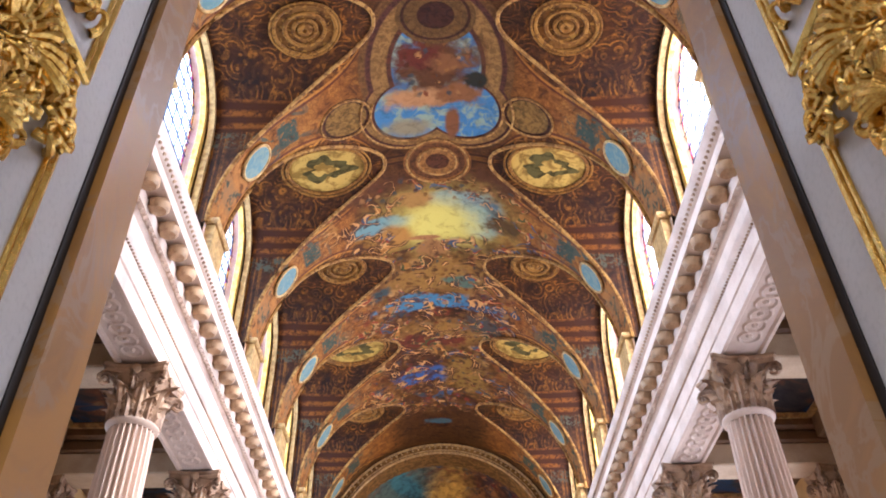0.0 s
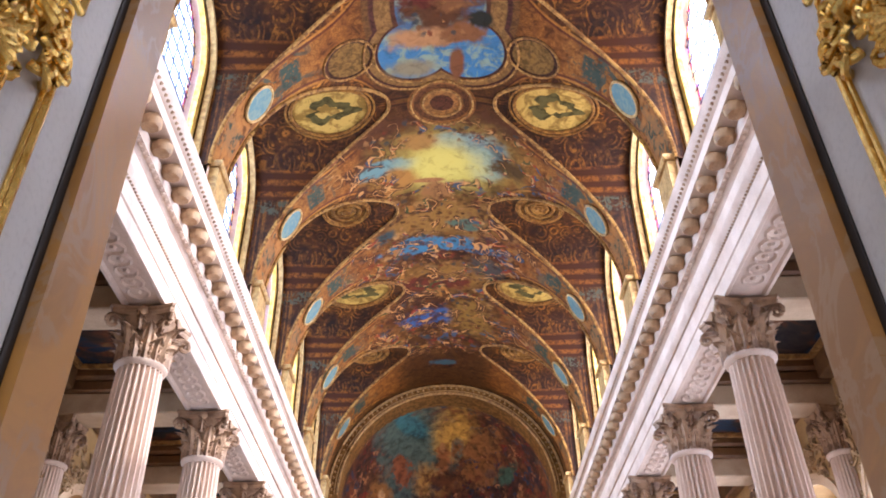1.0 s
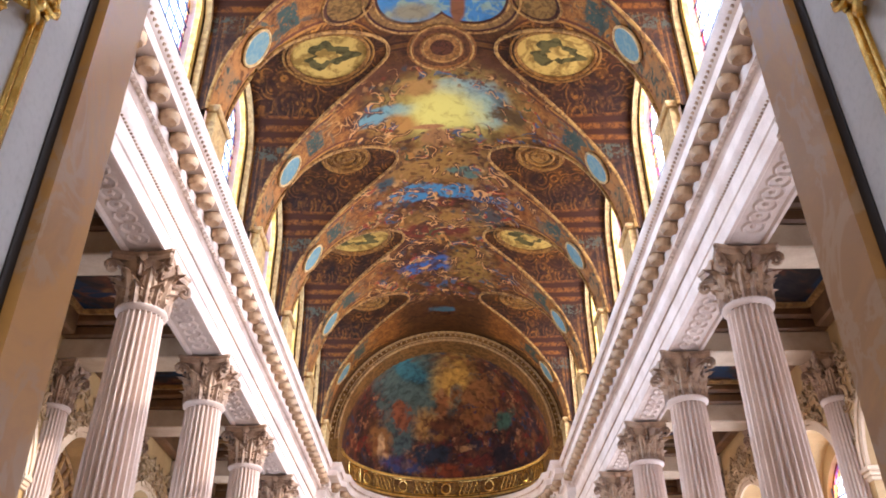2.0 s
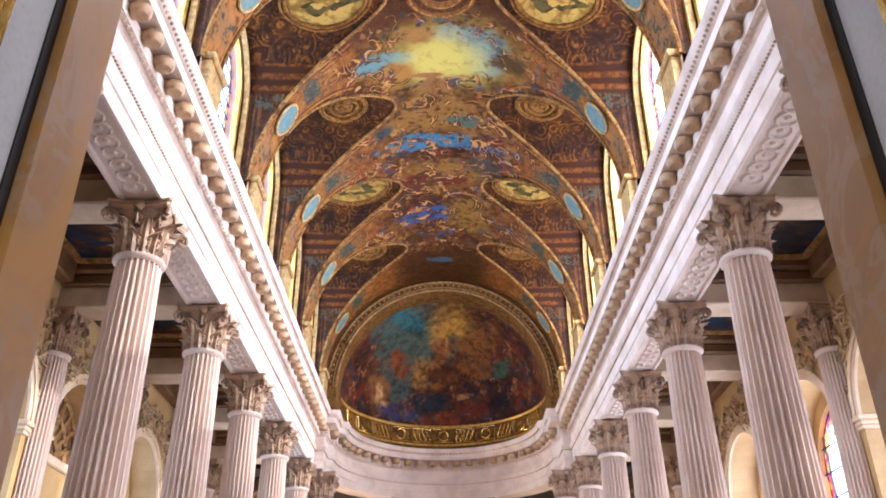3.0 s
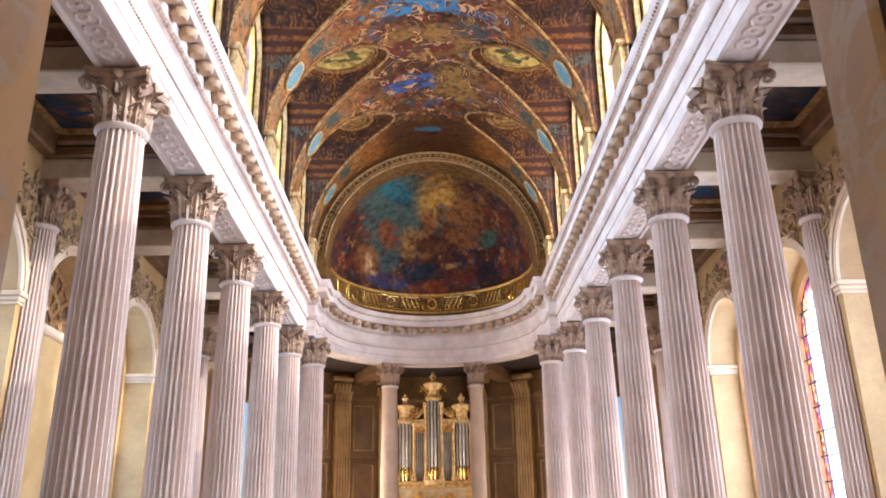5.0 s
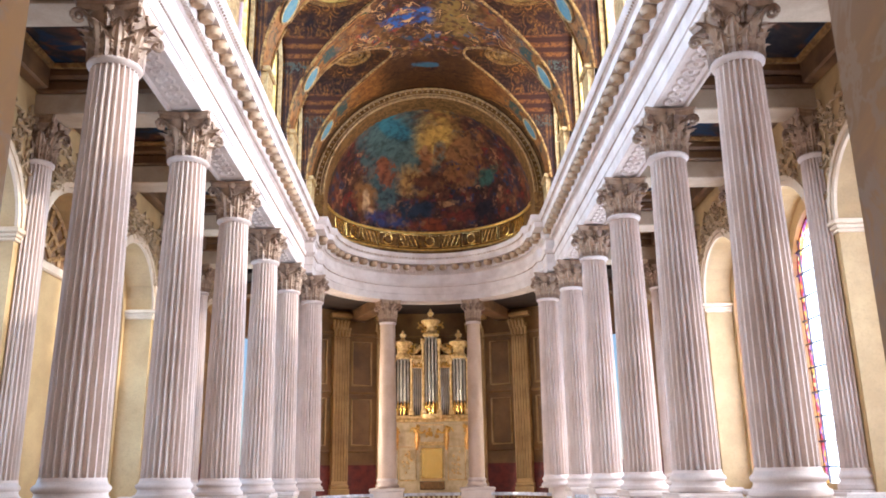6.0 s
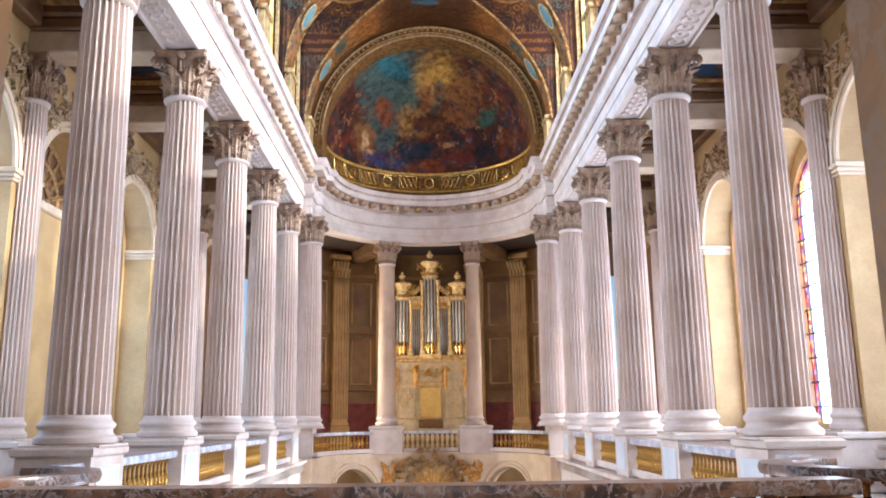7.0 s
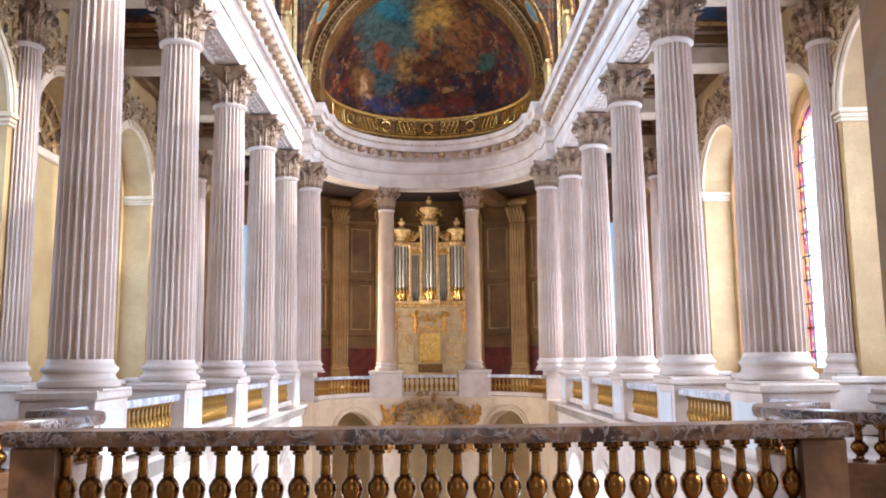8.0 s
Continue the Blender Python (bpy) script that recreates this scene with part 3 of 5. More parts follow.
# ---- mesh helpers ----
class Shape:
    """Collects vertices and faces of one mesh."""

    def __init__(self):
        self.v, self.f = [], []

    def add(self, vs, fs):
        k = len(self.v)
        self.v += [tuple(q) for q in vs]
        self.f += [tuple(i + k for i in q) for q in fs]
        return self

    def box(self, x0, x1, y0, y1, z0, z1, ch=0.0):
        """A box, its upper and lower rims chamfered by ch."""
        lv = [(z0, 0), (z1, 0)] if ch <= 0 else [(z0, ch), (z0 + ch, 0), (z1 - ch, 0), (z1, ch)]
        vs = []
        for z, c in lv:
            vs += [(x0 + c, y0 + c, z), (x1 - c, y0 + c, z), (x1 - c, y1 - c, z), (x0 + c, y1 - c, z)]
        m = len(lv)
        fs = [(3, 2, 1, 0), tuple(4 * (m - 1) + i for i in range(4))]
        for k in range(m - 1):
            fs += [(4 * k + i, 4 * k + (i + 1) % 4, 4 * k + 4 + (i + 1) % 4, 4 * k + 4 + i) for i in range(4)]
        return self.add(vs, fs)

    def lathe(self, prof, n=24, c=(0, 0, 0), wave=None, caps=True):
        """Rings of radius r at height z; wave(angle index) scales the radius."""
        vs, fs = [], []
        for r, z in prof:
            for i in range(n):
                a = 2 * math.pi * i / n
                q = r * (wave(i) if wave else 1.0)
                vs.append((c[0] + q * math.cos(a), c[1] + q * math.sin(a), c[2] + z))
        for k in range(len(prof) - 1):
            fs += [(k * n + i, k * n + (i + 1) % n, (k + 1) * n + (i + 1) % n, (k + 1) * n + i) for i in range(n)]
        if caps:
            fs += [tuple(range(n - 1, -1, -1)), tuple((len(prof) - 1) * n + i for i in range(n))]
        return self.add(vs, fs)

    def grid(self, rows):
        m = len(rows[0])
        vs = [q for r in rows for q in r]
        fs = [(a * m + b, a * m + b + 1, (a + 1) * m + b + 1, (a + 1) * m + b) for a in range(len(rows) - 1) for b in range(m - 1)]
        return self.add(vs, fs)

    def sweep(self, prof, path, closed_prof=True):
        """A profile of (inward, z) along a plan line; inward is to the right of the way."""
        rows = []
        n = len(path)
        for i, p in enumerate(path):
            p = Vector(p)
            ds = []
            if i:
                ds.append((p - Vector(path[i - 1])).normalized())
            if i < n - 1:
                ds.append((Vector(path[i + 1]) - p).normalized())
            ns = [Vector((q.y, -q.x)) for q in ds]
            mt = sum(ns, Vector((0, 0))).normalized()
            mt = mt / max(0.3, mt.dot(ns[0]))
            rows.append([(p.x + mt.x * a, p.y + mt.y * a, z) for a, z in (prof + prof[:1] if closed_prof else prof)])
        self.grid(rows)
        if closed_prof:
            m = len(prof)
            self.add(rows[0][:m], [tuple(range(m))])
            self.add(rows[-1][:m], [tuple(range(m - 1, -1, -1))])
        return self

    def tube(self, pts, r, n=6, taper=None):
        rows = []
        for i, p in enumerate(pts):
            p = Vector(p)
            d = (Vector(pts[min(i + 1, len(pts) - 1)]) - Vector(pts[max(i - 1, 0)])).normalized()
            a = d.orthogonal().normalized() if abs(d.z) > 0.9 else d.cross(Vector((0, 0, 1))).normalized()
            b = d.cross(a)
            q = r * (taper(i / (len(pts) - 1)) if taper else 1)
            rows.append([p + a * q * math.cos(2 * math.pi * k / n) + b * q * math.sin(2 * math.pi * k / n) for k in range(n + 1)])
        return self.grid(rows)

    def arched(self, place, a0, a1, zb, zt, c, h, spring, sill, thick, n=14, rise=None):
        """A wall panel with one arched opening; place(a, z, depth) gives the point."""
        arc = [(c - h * math.cos(math.pi * i / n), spring + (rise or h) * math.sin(math.pi * i / n)) for i in range(n + 1)]
        for dep, flip in ((0.0, False), (thick, True)):
            for q in ([(a0, zb), (c - h, zb), (c - h, zt), (a0, zt)], [(c + h, zb), (a1, zb), (a1, zt), (c + h, zt)]):
                k = 6
                for i in range(k):
                    s, e = q[0][0] + (q[1][0] - q[0][0]) * i / k, q[0][0] + (q[1][0] - q[0][0]) * (i + 1) / k
                    self.add([place(s, zb, dep), place(e, zb, dep), place(e, zt, dep), place(s, zt, dep)], [(0, 1, 2, 3)])
            for (pa, pz), (qa, qz) in zip(arc, arc[1:]):
                self.add([place(pa, pz, dep), place(qa, qz, dep), place(qa, zt, dep), place(pa, zt, dep)], [(0, 1, 2, 3)])
                if sill > zb:
                    self.add([place(pa, zb, dep), place(qa, zb, dep), place(qa, sill, dep), place(pa, sill, dep)], [(0, 1, 2, 3)])
        rim = [(c - h, sill)] + arc + [(c + h, sill)]
        self.grid([[place(a, z, dep) for a, z in rim] for dep in (0.0, thick)])
        self.add([place(c - h, sill, 0), place(c + h, sill, 0), place(c + h, sill, thick), place(c - h, sill, thick)], [(0, 1, 2, 3)])
        return self

    def archivolt(self, place, c, r0, r1, spring, foot, d0, d1, n=18):
        """A raised band round an arched opening, from radius r0 to r1, standing from depth d1 out to d0."""
        def line(r):
            return [(c - r, foot)] + [(c - r * math.cos(math.pi * i / n), spring + r * math.sin(math.pi * i / n)) for i in range(n + 1)] + [(c + r, foot)]
        rows = [[place(a, z, dd) for a, z in line(r)] for r, dd in ((r0, d1), (r0, d0), (r1, d0), (r1, d1))]
        return self.grid(rows)

    def obj(self, name, mat, parent=None, label="", smooth=False):
        me = bpy.data.meshes.new(name)
        me.from_pydata(self.v, [], self.f)
        me.materials.append(mat)
        bm = bmesh.new()
        bm.from_mesh(me)
        bmesh.ops.remove_doubles(bm, verts=bm.verts, dist=1e-5)
        bmesh.ops.recalc_face_normals(bm, faces=bm.faces)
        if smooth:
            for q in bm.faces:
                q.smooth = True
            for e in bm.edges:
                if len(e.link_faces) == 2 and e.calc_face_angle(0.0) > radians(40):
                    e.smooth = False
        bm.to_mesh(me)
        bm.free()
        ob = new(name, me)
        if parent:
            ob.parent = parent
        if label:
            ob["label"] = label
        return ob


def share(name, src, parent, m, label=""):
    """Another part on the mesh of src."""
    ob = new(name, src.data)
    ob.parent, ob.matrix_basis = parent, m
    if label:
        ob["label"] = label
    return ob


def thing(name, label, category, group="", at=(0, 0, 0), rz=0.0):
    e = new(name)
    e.empty_display_size = 0.2
    e.matrix_basis = pose(*at, 0, 0, rz)
    return tagged(e, label, category, group)


def structure(ob, label, category):
    return tagged(ob, label, category, kind="structure")

# ---- vault ----
BAYS = range(-2, 4)                   # bay i lies between column i and column i + 1
LR, LS = 1.68, 15.35                  # lunettes: radius and springing
XW = 5.35                             # plane of the clerestory windows


def barrel_z(x):
    return VC + math.sqrt(max(0.0, VR * VR - x * x))


def lunette_z(dy, x=5.3):
    """Height of a window pocket, which rises from the wall towards the crown."""
    if abs(dy) > LR:
        return -1.0
    rise = LR + 0.66 * (5.3 - abs(x)) / 3.9
    return LS + rise * max(0.0, 1 - abs(dy / LR) ** 2.5) ** (1 / 2.5)


def groin_x(dy):
    """Where the barrel meets the pocket at a distance dy from the middle of a bay."""
    if abs(dy) > LR:
        return VR
    lo, hi = 0.0, VR
    for _ in range(40):
        m = (lo + hi) / 2
        if barrel_z(m) > lunette_z(dy, m):
            lo = m
        else:
            hi = m
    return lo


def build_vault():
    s = Shape()
    ys = [4.0]
    for i in BAYS:
        c = Y1 + (i + 0.5) * SP
        ys += [c - SP / 2] + [c + LR * math.sin(math.pi * k / 36) for k in range(-18, 19)]
    ys += [Y1 + 4 * SP, YA + 0.4]
    rows = []
    for y in sorted(set(round(q, 4) for q in ys)):
        k = round((y - Y1) / SP - 0.5)
        g = math.asin(min(1.0, groin_x(y - (Y1 + (k + 0.5) * SP)) / VR)) if k in BAYS else 9.0
        g = min(g, math.acos((LS - VC) / VR))
        rows.append([(VR * math.sin(g * a / 22), y, VC + VR * math.cos(g * a / 22)) for a in range(-22, 23)])
    s.grid(rows)
    # feet of the arches between the window pockets
    hw, g0 = SP / 2 - LR, math.acos((LS - VC) / VR)
    for i in range(-2, 5):
        ya, yb = (Y1 + i * SP - hw, Y1 + i * SP + hw) if i < 4 else (Y1 + i * SP - hw, YA + 0.4)
        for side in (-1, 1):
            s.grid([[(side * VR * math.sin(g0 + (math.pi / 2 - g0) * a / 10), yy, VC + VR * math.cos(g0 + (math.pi / 2 - g0) * a / 10)) for a in range(11)] for yy in (ya, (ya + yb) / 2, yb)])
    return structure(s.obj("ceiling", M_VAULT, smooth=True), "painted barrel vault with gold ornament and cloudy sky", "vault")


vault = build_vault()
for i in BAYS:
    c = Y1 + (i + 0.5) * SP
    for side in (-1, 1):
        s = Shape()
        rows, rim = [], []
        for k in range(0, 37):
            dy = LR * math.sin(math.pi * (k - 18) / 36)
            xg = groin_x(dy)
            rows.append([(side * (xg + (XW + 0.3 - xg) * q / 8), c + dy, lunette_z(dy, xg + (XW + 0.3 - xg) * q / 8)) for q in range(9)])
            rim.append((side * (xg - 0.01), c + dy, lunette_z(dy, xg) - 0.02))
        s.grid(rows)
        # straight cheeks of the window bay below the pocket
        zs = [11.7, VC] + [VC + (LS - VC) * q / 8 for q in range(1, 9)]
        foot = [math.sqrt(VR * VR - max(0.0, z - VC) ** 2) for z in zs]
        for e in (-1, 1):
            s.grid([[(side * (xf + (XW + 0.3 - xf) * q / 3), c + e * LR, z) for q in range(4)] for z, xf in zip(zs, foot)])
        s.obj("pocket", M_POCKET, vault, "dark brown and gold painted window pocket", True)
        if i >= -1:
            edge = [(side * (xf - 0.02), c - LR, z) for z, xf in zip(zs[1:], foot[1:])]
            edge += [(x, y, min(z, barrel_z(abs(x)) - 0.01)) for x, y, z in rim[1:-1]]
            edge += [(side * (xf - 0.02), c + LR, z) for z, xf in list(zip(zs[1:], foot[1:]))[::-1]]
            Shape().tube(edge, 0.05, 6).obj("moulding", M_RIBTAN, vault, "worn gilt arch moulding", True)

# piers between the clerestory windows, behind the arch feet
for i in range(-2, 5):
    y0 = Y1 + i * SP
    for side in (-1, 1):
        s = Shape()
        hw = SP / 2 - LR
        rows = [[(side * VR, y0 + e * hw, z) for e in (-1, 1)] for z in (11.7, VC)]
        s.grid(rows)
        s.box(min(side * VR, side * 5.7), max(side * VR, side * 5.7), y0 - hw, y0 + hw, 11.7, VC)
        structure(s.obj("wall_pier", M_RIBPINK), "pink and ochre painted clerestory pier", "wall")


def clerestory_window(side, c):
    t = thing("window", "tall round-headed clerestory window with lattice glazing and gilt frame", "window", "clerestory windows")
    tagged(t, kind="structure")
    h, spring, sill = 1.45, 15.45, 11.9

    def place(a, z, d):
        return (side * (XW + d), a, z)
    w = Shape().arched(place, c - SP / 2, c + SP / 2, 11.7, 18.3, c, h, spring, sill, 0.35)
    w.obj("wall", M_PINK, t)
    Shape().archivolt(place, c, h - 0.06, h + 0.12, spring, sill, -0.10, 0.02).obj("window_frame", M_GILT, t, "gilt moulded frame", True)
    Shape().archivolt(place, c, LR - 0.12, LR - 0.02, LS, sill, -0.28, -0.15).obj("moulding", M_GILTMID, t, "gilt edge of the splay", True)
    g = Shape()
    arc = [(c - h * math.cos(math.pi * k / 16), spring + h * math.sin(math.pi * k / 16)) for k in range(17)]
    ring = [(c - h, sill)] + arc + [(c + h, sill)]
    g.add([place(a, z, 0.20) for a, z in ring], [tuple(range(len(ring)))])
    p = g.obj("pane", M_GLASSR if side > 0 else M_GLASSL, t)
    p.visible_shadow = False
    # lead lattice
    m = Shape()
    for k in range(-3, 4):
        a = c + k * 0.41
        top = spring + math.sqrt(max(0, h * h - (a - c) ** 2))
        if side > 0:
            m.box(*sorted((side * (XW + 0.16), side * (XW + 0.19))), a - 0.008, a + 0.008, sill, top)
        else:
            m.box(*sorted((side * (XW + 0.16), side * (XW + 0.19))), a - 0.012, a + 0.012, sill, top)
    for k in range(12):
        z = sill + 0.35 + k * 0.42
        w2 = h if z < spring else math.sqrt(max(0, h * h - (z - spring) ** 2))
        if w2 > 0.2:
            m.box(*sorted((side * (XW + 0.15), side * (XW + 0.19))), c - w2, c + w2, z - 0.009, z + 0.009)
    m.obj("lattice", M_LEAD, t)
    bd = Shape().archivolt(place, c, h - 0.12, h - 0.02, spring, sill, 0.17, 0.19)
    bd.obj("border", M_STAINED, t, "border of coloured glass").visible_shadow = False
    return t


for i in BAYS:
    for side in (-1, 1):
        clerestory_window(side, Y1 + (i + 0.5) * SP)
        window_light(side * (XW + 0.40), Y1 + (i + 0.5) * SP, 14.4, 2.8, 4.9, 900 if side > 0 else 620, (0.80, 0.89, 1.0) if side > 0 else (0.66, 0.82, 1.0), (-side, 0, 0))


# gilt mouldings, medallions and ovals of the vault
for i in range(-1, 5):
    y0 = Y1 + i * SP
    for side in (-1, 1):
        # blue medallion in a gilt ring on the foot of each arch
        a0 = math.acos(min(1.0, (15.42 - VC) / VR))
        med = Shape()
        rng = Shape()
        rad = Vector((side * math.sin(a0), 0, math.cos(a0)))
        tang = Vector((side * math.cos(a0), 0, -math.sin(a0)))
        ctr = Vector((0, y0, VC)) + rad * (VR - 0.03)
        disc = [ctr + tang * 0.46 * math.cos(q * math.pi / 12) + Vector((0, 0.34, 0)) * math.sin(q * math.pi / 12) for q in range(24)]
        med.add([q - rad * 0.05 for q in disc] + [q + rad * 0.05 for q in disc], [tuple(range(24))] + [(q, (q + 1) % 24, 24 + (q + 1) % 24, 24 + q) for q in range(24)])
        med.obj("medallion", M_BLUE, vault, "blue oval painted medallion")
        rng.tube([ctr + (q - ctr) * 1.06 - rad * 0.04 for q in disc + disc[:1]], 0.04, 6)
        rng.obj("medallion_ring", M_GILTMID, vault, "gilt ring", True)
        # small panel and pedestal at the foot
        p2 = Shape()
        p2.box(*sorted((side * 4.66, side * 4.9)), y0 - 0.44, y0 + 0.44, 11.7, 13.1, 0.03)
        p2.box(*sorted((side * 4.58, side * 4.9)), y0 - 0.52, y0 + 0.52, 13.1, 13.26, 0.04)
        p2.obj("arch_pedestal", M_GILTMID, vault, "gilt pedestal at the foot of an arch")

for i, (col, rx, ry) in {-1: (M_ROSE, 0.66, 0.62), 0: (M_OVAL, 0.98, 0.80), 1: (M_ROSE, 0.60, 0.58), 2: (M_OVAL, 1.0, 0.80), 3: (M_ROSE, 0.62, 0.60)}.items():
    cb = Y1 + (i + 0.5) * SP
    yc = cb if i == -1 else cb - 0.1 if i == 0 else cb - 0.35
    for side in (-1, 1):
        def on(u, v, drop=0.06):
            """A point of the oval, which follows the curve of the pocket."""
            return (side * (2.95 + rx * u), yc + ry * v, lunette_z((yc + ry * v - cb) * 0.85, 2.95 + rx * u) - drop)
        rim = [(math.cos(q * math.pi / 18), math.sin(q * math.pi / 18)) for q in range(37)]
        md = Shape().grid([[on(u * f, v * f) for u, v in rim] for f in (0.02, 0.35, 0.7, 1.0)] + [[on(u, v, -0.3) for u, v in rim]])
        md.obj("medallion", col, vault, "painted oval of the vault", True)
        if col is M_OVAL:
            fig = [(0.62 + 0.14 * math.sin(3 * q + i + side) + 0.09 * math.sin(7 * q + 2 * i) + 0.05 * math.sin(11 * q)) for q in [math.pi * k / 24 for k in range(49)]]
            for f0, mt in ((1.0, M_OLIVE), (0.5, M_OVAL)):
                ring = [(f * f0 * math.cos(math.pi * k / 24) + (0.08 if f0 < 1 else 0), 0.85 * f * f0 * math.sin(math.pi * k / 24)) for k, f in enumerate(fig)]
                Shape().grid([[on(u * g, v * g, 0.075 if f0 == 1.0 else 0.09) for u, v in ring] for g in (0.02, 0.5, 1.0)]).obj("painted_shape", mt, vault, "plain olive shape painted on the oval", True)
        for sc, rad in ((1.05, 0.05), (1.18, 0.03)) + (((0.68, 0.05), (0.38, 0.05), (0.15, 0.08)) if col is M_ROSE else ()):
            Shape().tube([on(u * sc, v * sc, 0.09) for u, v in rim], rad, 6).obj("medallion_ring", M_RIBDARK, vault, "aged gilt oval frame", True)

# roundels, rings and four-lobed frames of the crown
def flat_loop(points, rad, mat, label):
    Shape().tube([(x, y, barrel_z(x) - 0.02) for x, y in points], rad, 6).obj("moulding", mat, vault, label, True)


for cx, cy, r in ((0, 15.6, 0.84), (0, 15.6, 0.52), (-2.27, 13.58, 0.60), (2.27, 13.58, 0.60)):
    flat_loop([(cx + r * math.cos(math.pi * k / 14), cy + 0.95 * r * math.sin(math.pi * k / 14)) for k in range(29)], 0.03, M_RIBTAN, "worn tan ring")
for sgn in (-1, 1):
    for r in (1.0, 1.26):
        arc = [(sgn * (0.68 + r * math.cos(q)), 13.75 + r * math.sin(q)) for q in [math.radians(-25 + 125 * k / 20) for k in range(21)]]
        flat_loop([p for p in arc if math.hypot(p[0] / 0.95, (p[1] - 15.6) / 0.85) > 0.9], 0.03, M_RIBTAN, "tan painted lobed frame")

# ---- entablature round nave and apse ----
RF = 4.55
PATH = [(-5.1, 3.0), (-5.1, 32.2), (-4.75, 32.2), (-4.75, 33.3)]
PATH += [(-RF * math.cos(math.pi * k / 32), YA + RF * math.sin(math.pi * k / 32)) for k in range(0, 33)]
PATH += [(4.75, 33.3), (4.75, 32.2), (5.1, 32.2), (5.1, 3.0)]
PROF = [(-0.8, AZ), (-0.74, AZ), (-0.70, AZ + 0.05), (-0.10, AZ + 0.05), (-0.06, AZ), (0.0, AZ), (0.0, 9.98), (0.03, 10.00), (0.03, 10.33), (0.09, 10.39), (0.12, 10.50), (0.02, 10.52), (0.02, 10.92),
        (0.06, 10.95), (0.12, 11.04), (0.16, 11.08), (0.16, 11.32), (0.50, 11.34), (0.50, 11.56), (0.54, 11.58), (0.66, 11.74), (0.66, 11.82), (-0.8, 11.82)]
ent = structure(Shape().sweep(PROF, PATH).obj("trim", M_STONE, smooth=True), "pale stone entablature running round nave and apse", "entablature")


def along(path, step):
    """Points and headings at equal steps along a plan line."""
    out, rest = [], step / 2
    for a, b in zip(path, path[1:]):
        a, b = Vector(a), Vector(b)
        d = (b - a).length
        while rest < d:
            q = a + (b - a) * (rest / d)
            out.append((q.x, q.y, math.degrees(math.atan2((b - a).y, (b - a).x))))
            rest += step
        rest -= d
    return out


def modillion():
    s = Shape()
    # scrolled bracket with a leaf, pointing inward (to -y of its own frame)
    prof = [(0.0, 0.0), (-0.30, 0.02), (-0.34, 0.07), (-0.30, 0.13), (-0.20, 0.13), (-0.10, 0.20), (0.0, 0.22)]
    rows = [[(w * (1 - 0.25 * (k in (0, 6))), y, -z) for k, (y, z) in enumerate(prof)] for w in (-0.12, -0.07, 0.07, 0.12)]
    s.grid(rows)
    for r in (rows[0], rows[-1]):
        s.add(r, [tuple(range(len(r)))])
    s.lathe([(0.02, -0.14), (0.14, -0.11), (0.19, -0.02), (0.17, 0.07), (0.05, 0.12)], 8, (0, -0.19, -0.13))
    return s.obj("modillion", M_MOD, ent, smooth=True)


mod0 = modillion()
mod0.matrix_basis = pose(0, 0, -30)
spots = [q for q in along(PATH, 0.62) if q[1] > 7.5]
for x, y, h in spots:
    nx, ny = math.sin(radians(h)), -math.cos(radians(h))
    share("modillion", mod0, ent, pose(x + nx * 0.17, y + ny * 0.17, 11.33, 0, 0, h))
bpy.data.objects.remove(mod0)
# egg and dart course below the modillions, joined
eg = Shape()
for x, y, h in along(PATH, 0.16):
    if y > 7.5:
        nx, ny = math.sin(radians(h)), -math.cos(radians(h))
        eg.lathe([(0.01, 0.0), (0.05, 0.02), (0.05, 0.08), (0.02, 0.11)], 5, (x + nx * 0.14, y + ny * 0.14, 10.96), caps=False)
tagged(eg.obj("egg_course", M_STONE, ent, smooth=True), kind="stuff")
for dn, zz, st, rr in ((0.045, 10.34, 0.09, 0.028), (0.56, 11.62, 0.13, 0.045)):
    bc = Shape()
    for x, y, h in along(PATH, st):
        if y > 8.0:
            nx, ny = math.sin(radians(h)), -math.cos(radians(h))
            bc.lathe([(0.004, -rr), (rr, 0.0), (0.004, rr)], 5, (x + nx * (dn + 0.01), y + ny * (dn + 0.01), zz), caps=False)
    tagged(bc.obj("bead_course", M_CAP, ent), kind="stuff")
# guilloche relief on the soffits
gu = Shape()
for x, y, h in along([(-5.5, 7.0), (-5.5, 32.0)], 0.34) + along([(5.5, 32.0), (5.5, 7.0)], 0.34):
    if abs((y - Y1) / SP - round((y - Y1) / SP)) * SP > 0.75:
        gu.tube([(x + 0.19 * math.cos(q * math.pi / 5), y + 0.19 * math.sin(q * math.pi / 5), AZ + 0.045) for q in range(11)], 0.035, 4)
        gu.lathe([(0.07, 0.0), (0.04, -0.05)], 6, (x, y, AZ + 0.05))
tagged(gu.obj("guilloche", M_STONE, ent, smooth=True), kind="stuff")


# ---- columns ----
def acanthus(h, w, r0, out):
    s = Shape()
    rows = []
    for k in range(15):
        v = k / 14
        z = h * (1.22 * v - 0.32 * v ** 5)
        r = r0 + 0.02 + out * v ** 3.2
        row = []
        for j in range(-3, 4):
            u = j / 3
            lobe = 0.72 + 0.28 * abs(math.cos(3.5 * math.pi * v))
            wd = w * (1 - 0.4 * v ** 3) * (lobe if abs(j) == 3 else 1.0 if j % 2 else 0.9)
            rr = r + 0.05 * (1 - abs(u)) - 0.05 * u * u + (0.03 if j % 2 == 0 else -0.01) + 0.035 * abs(u) * math.cos(7 * math.pi * v)
            row.append((rr, wd * u, z - (0.06 * u * u * v)))
        rows.append(row)
    s.grid(rows)
    s.grid([[(x - 0.03, y, z) for x, y, z in r] for r in rows])
    return s


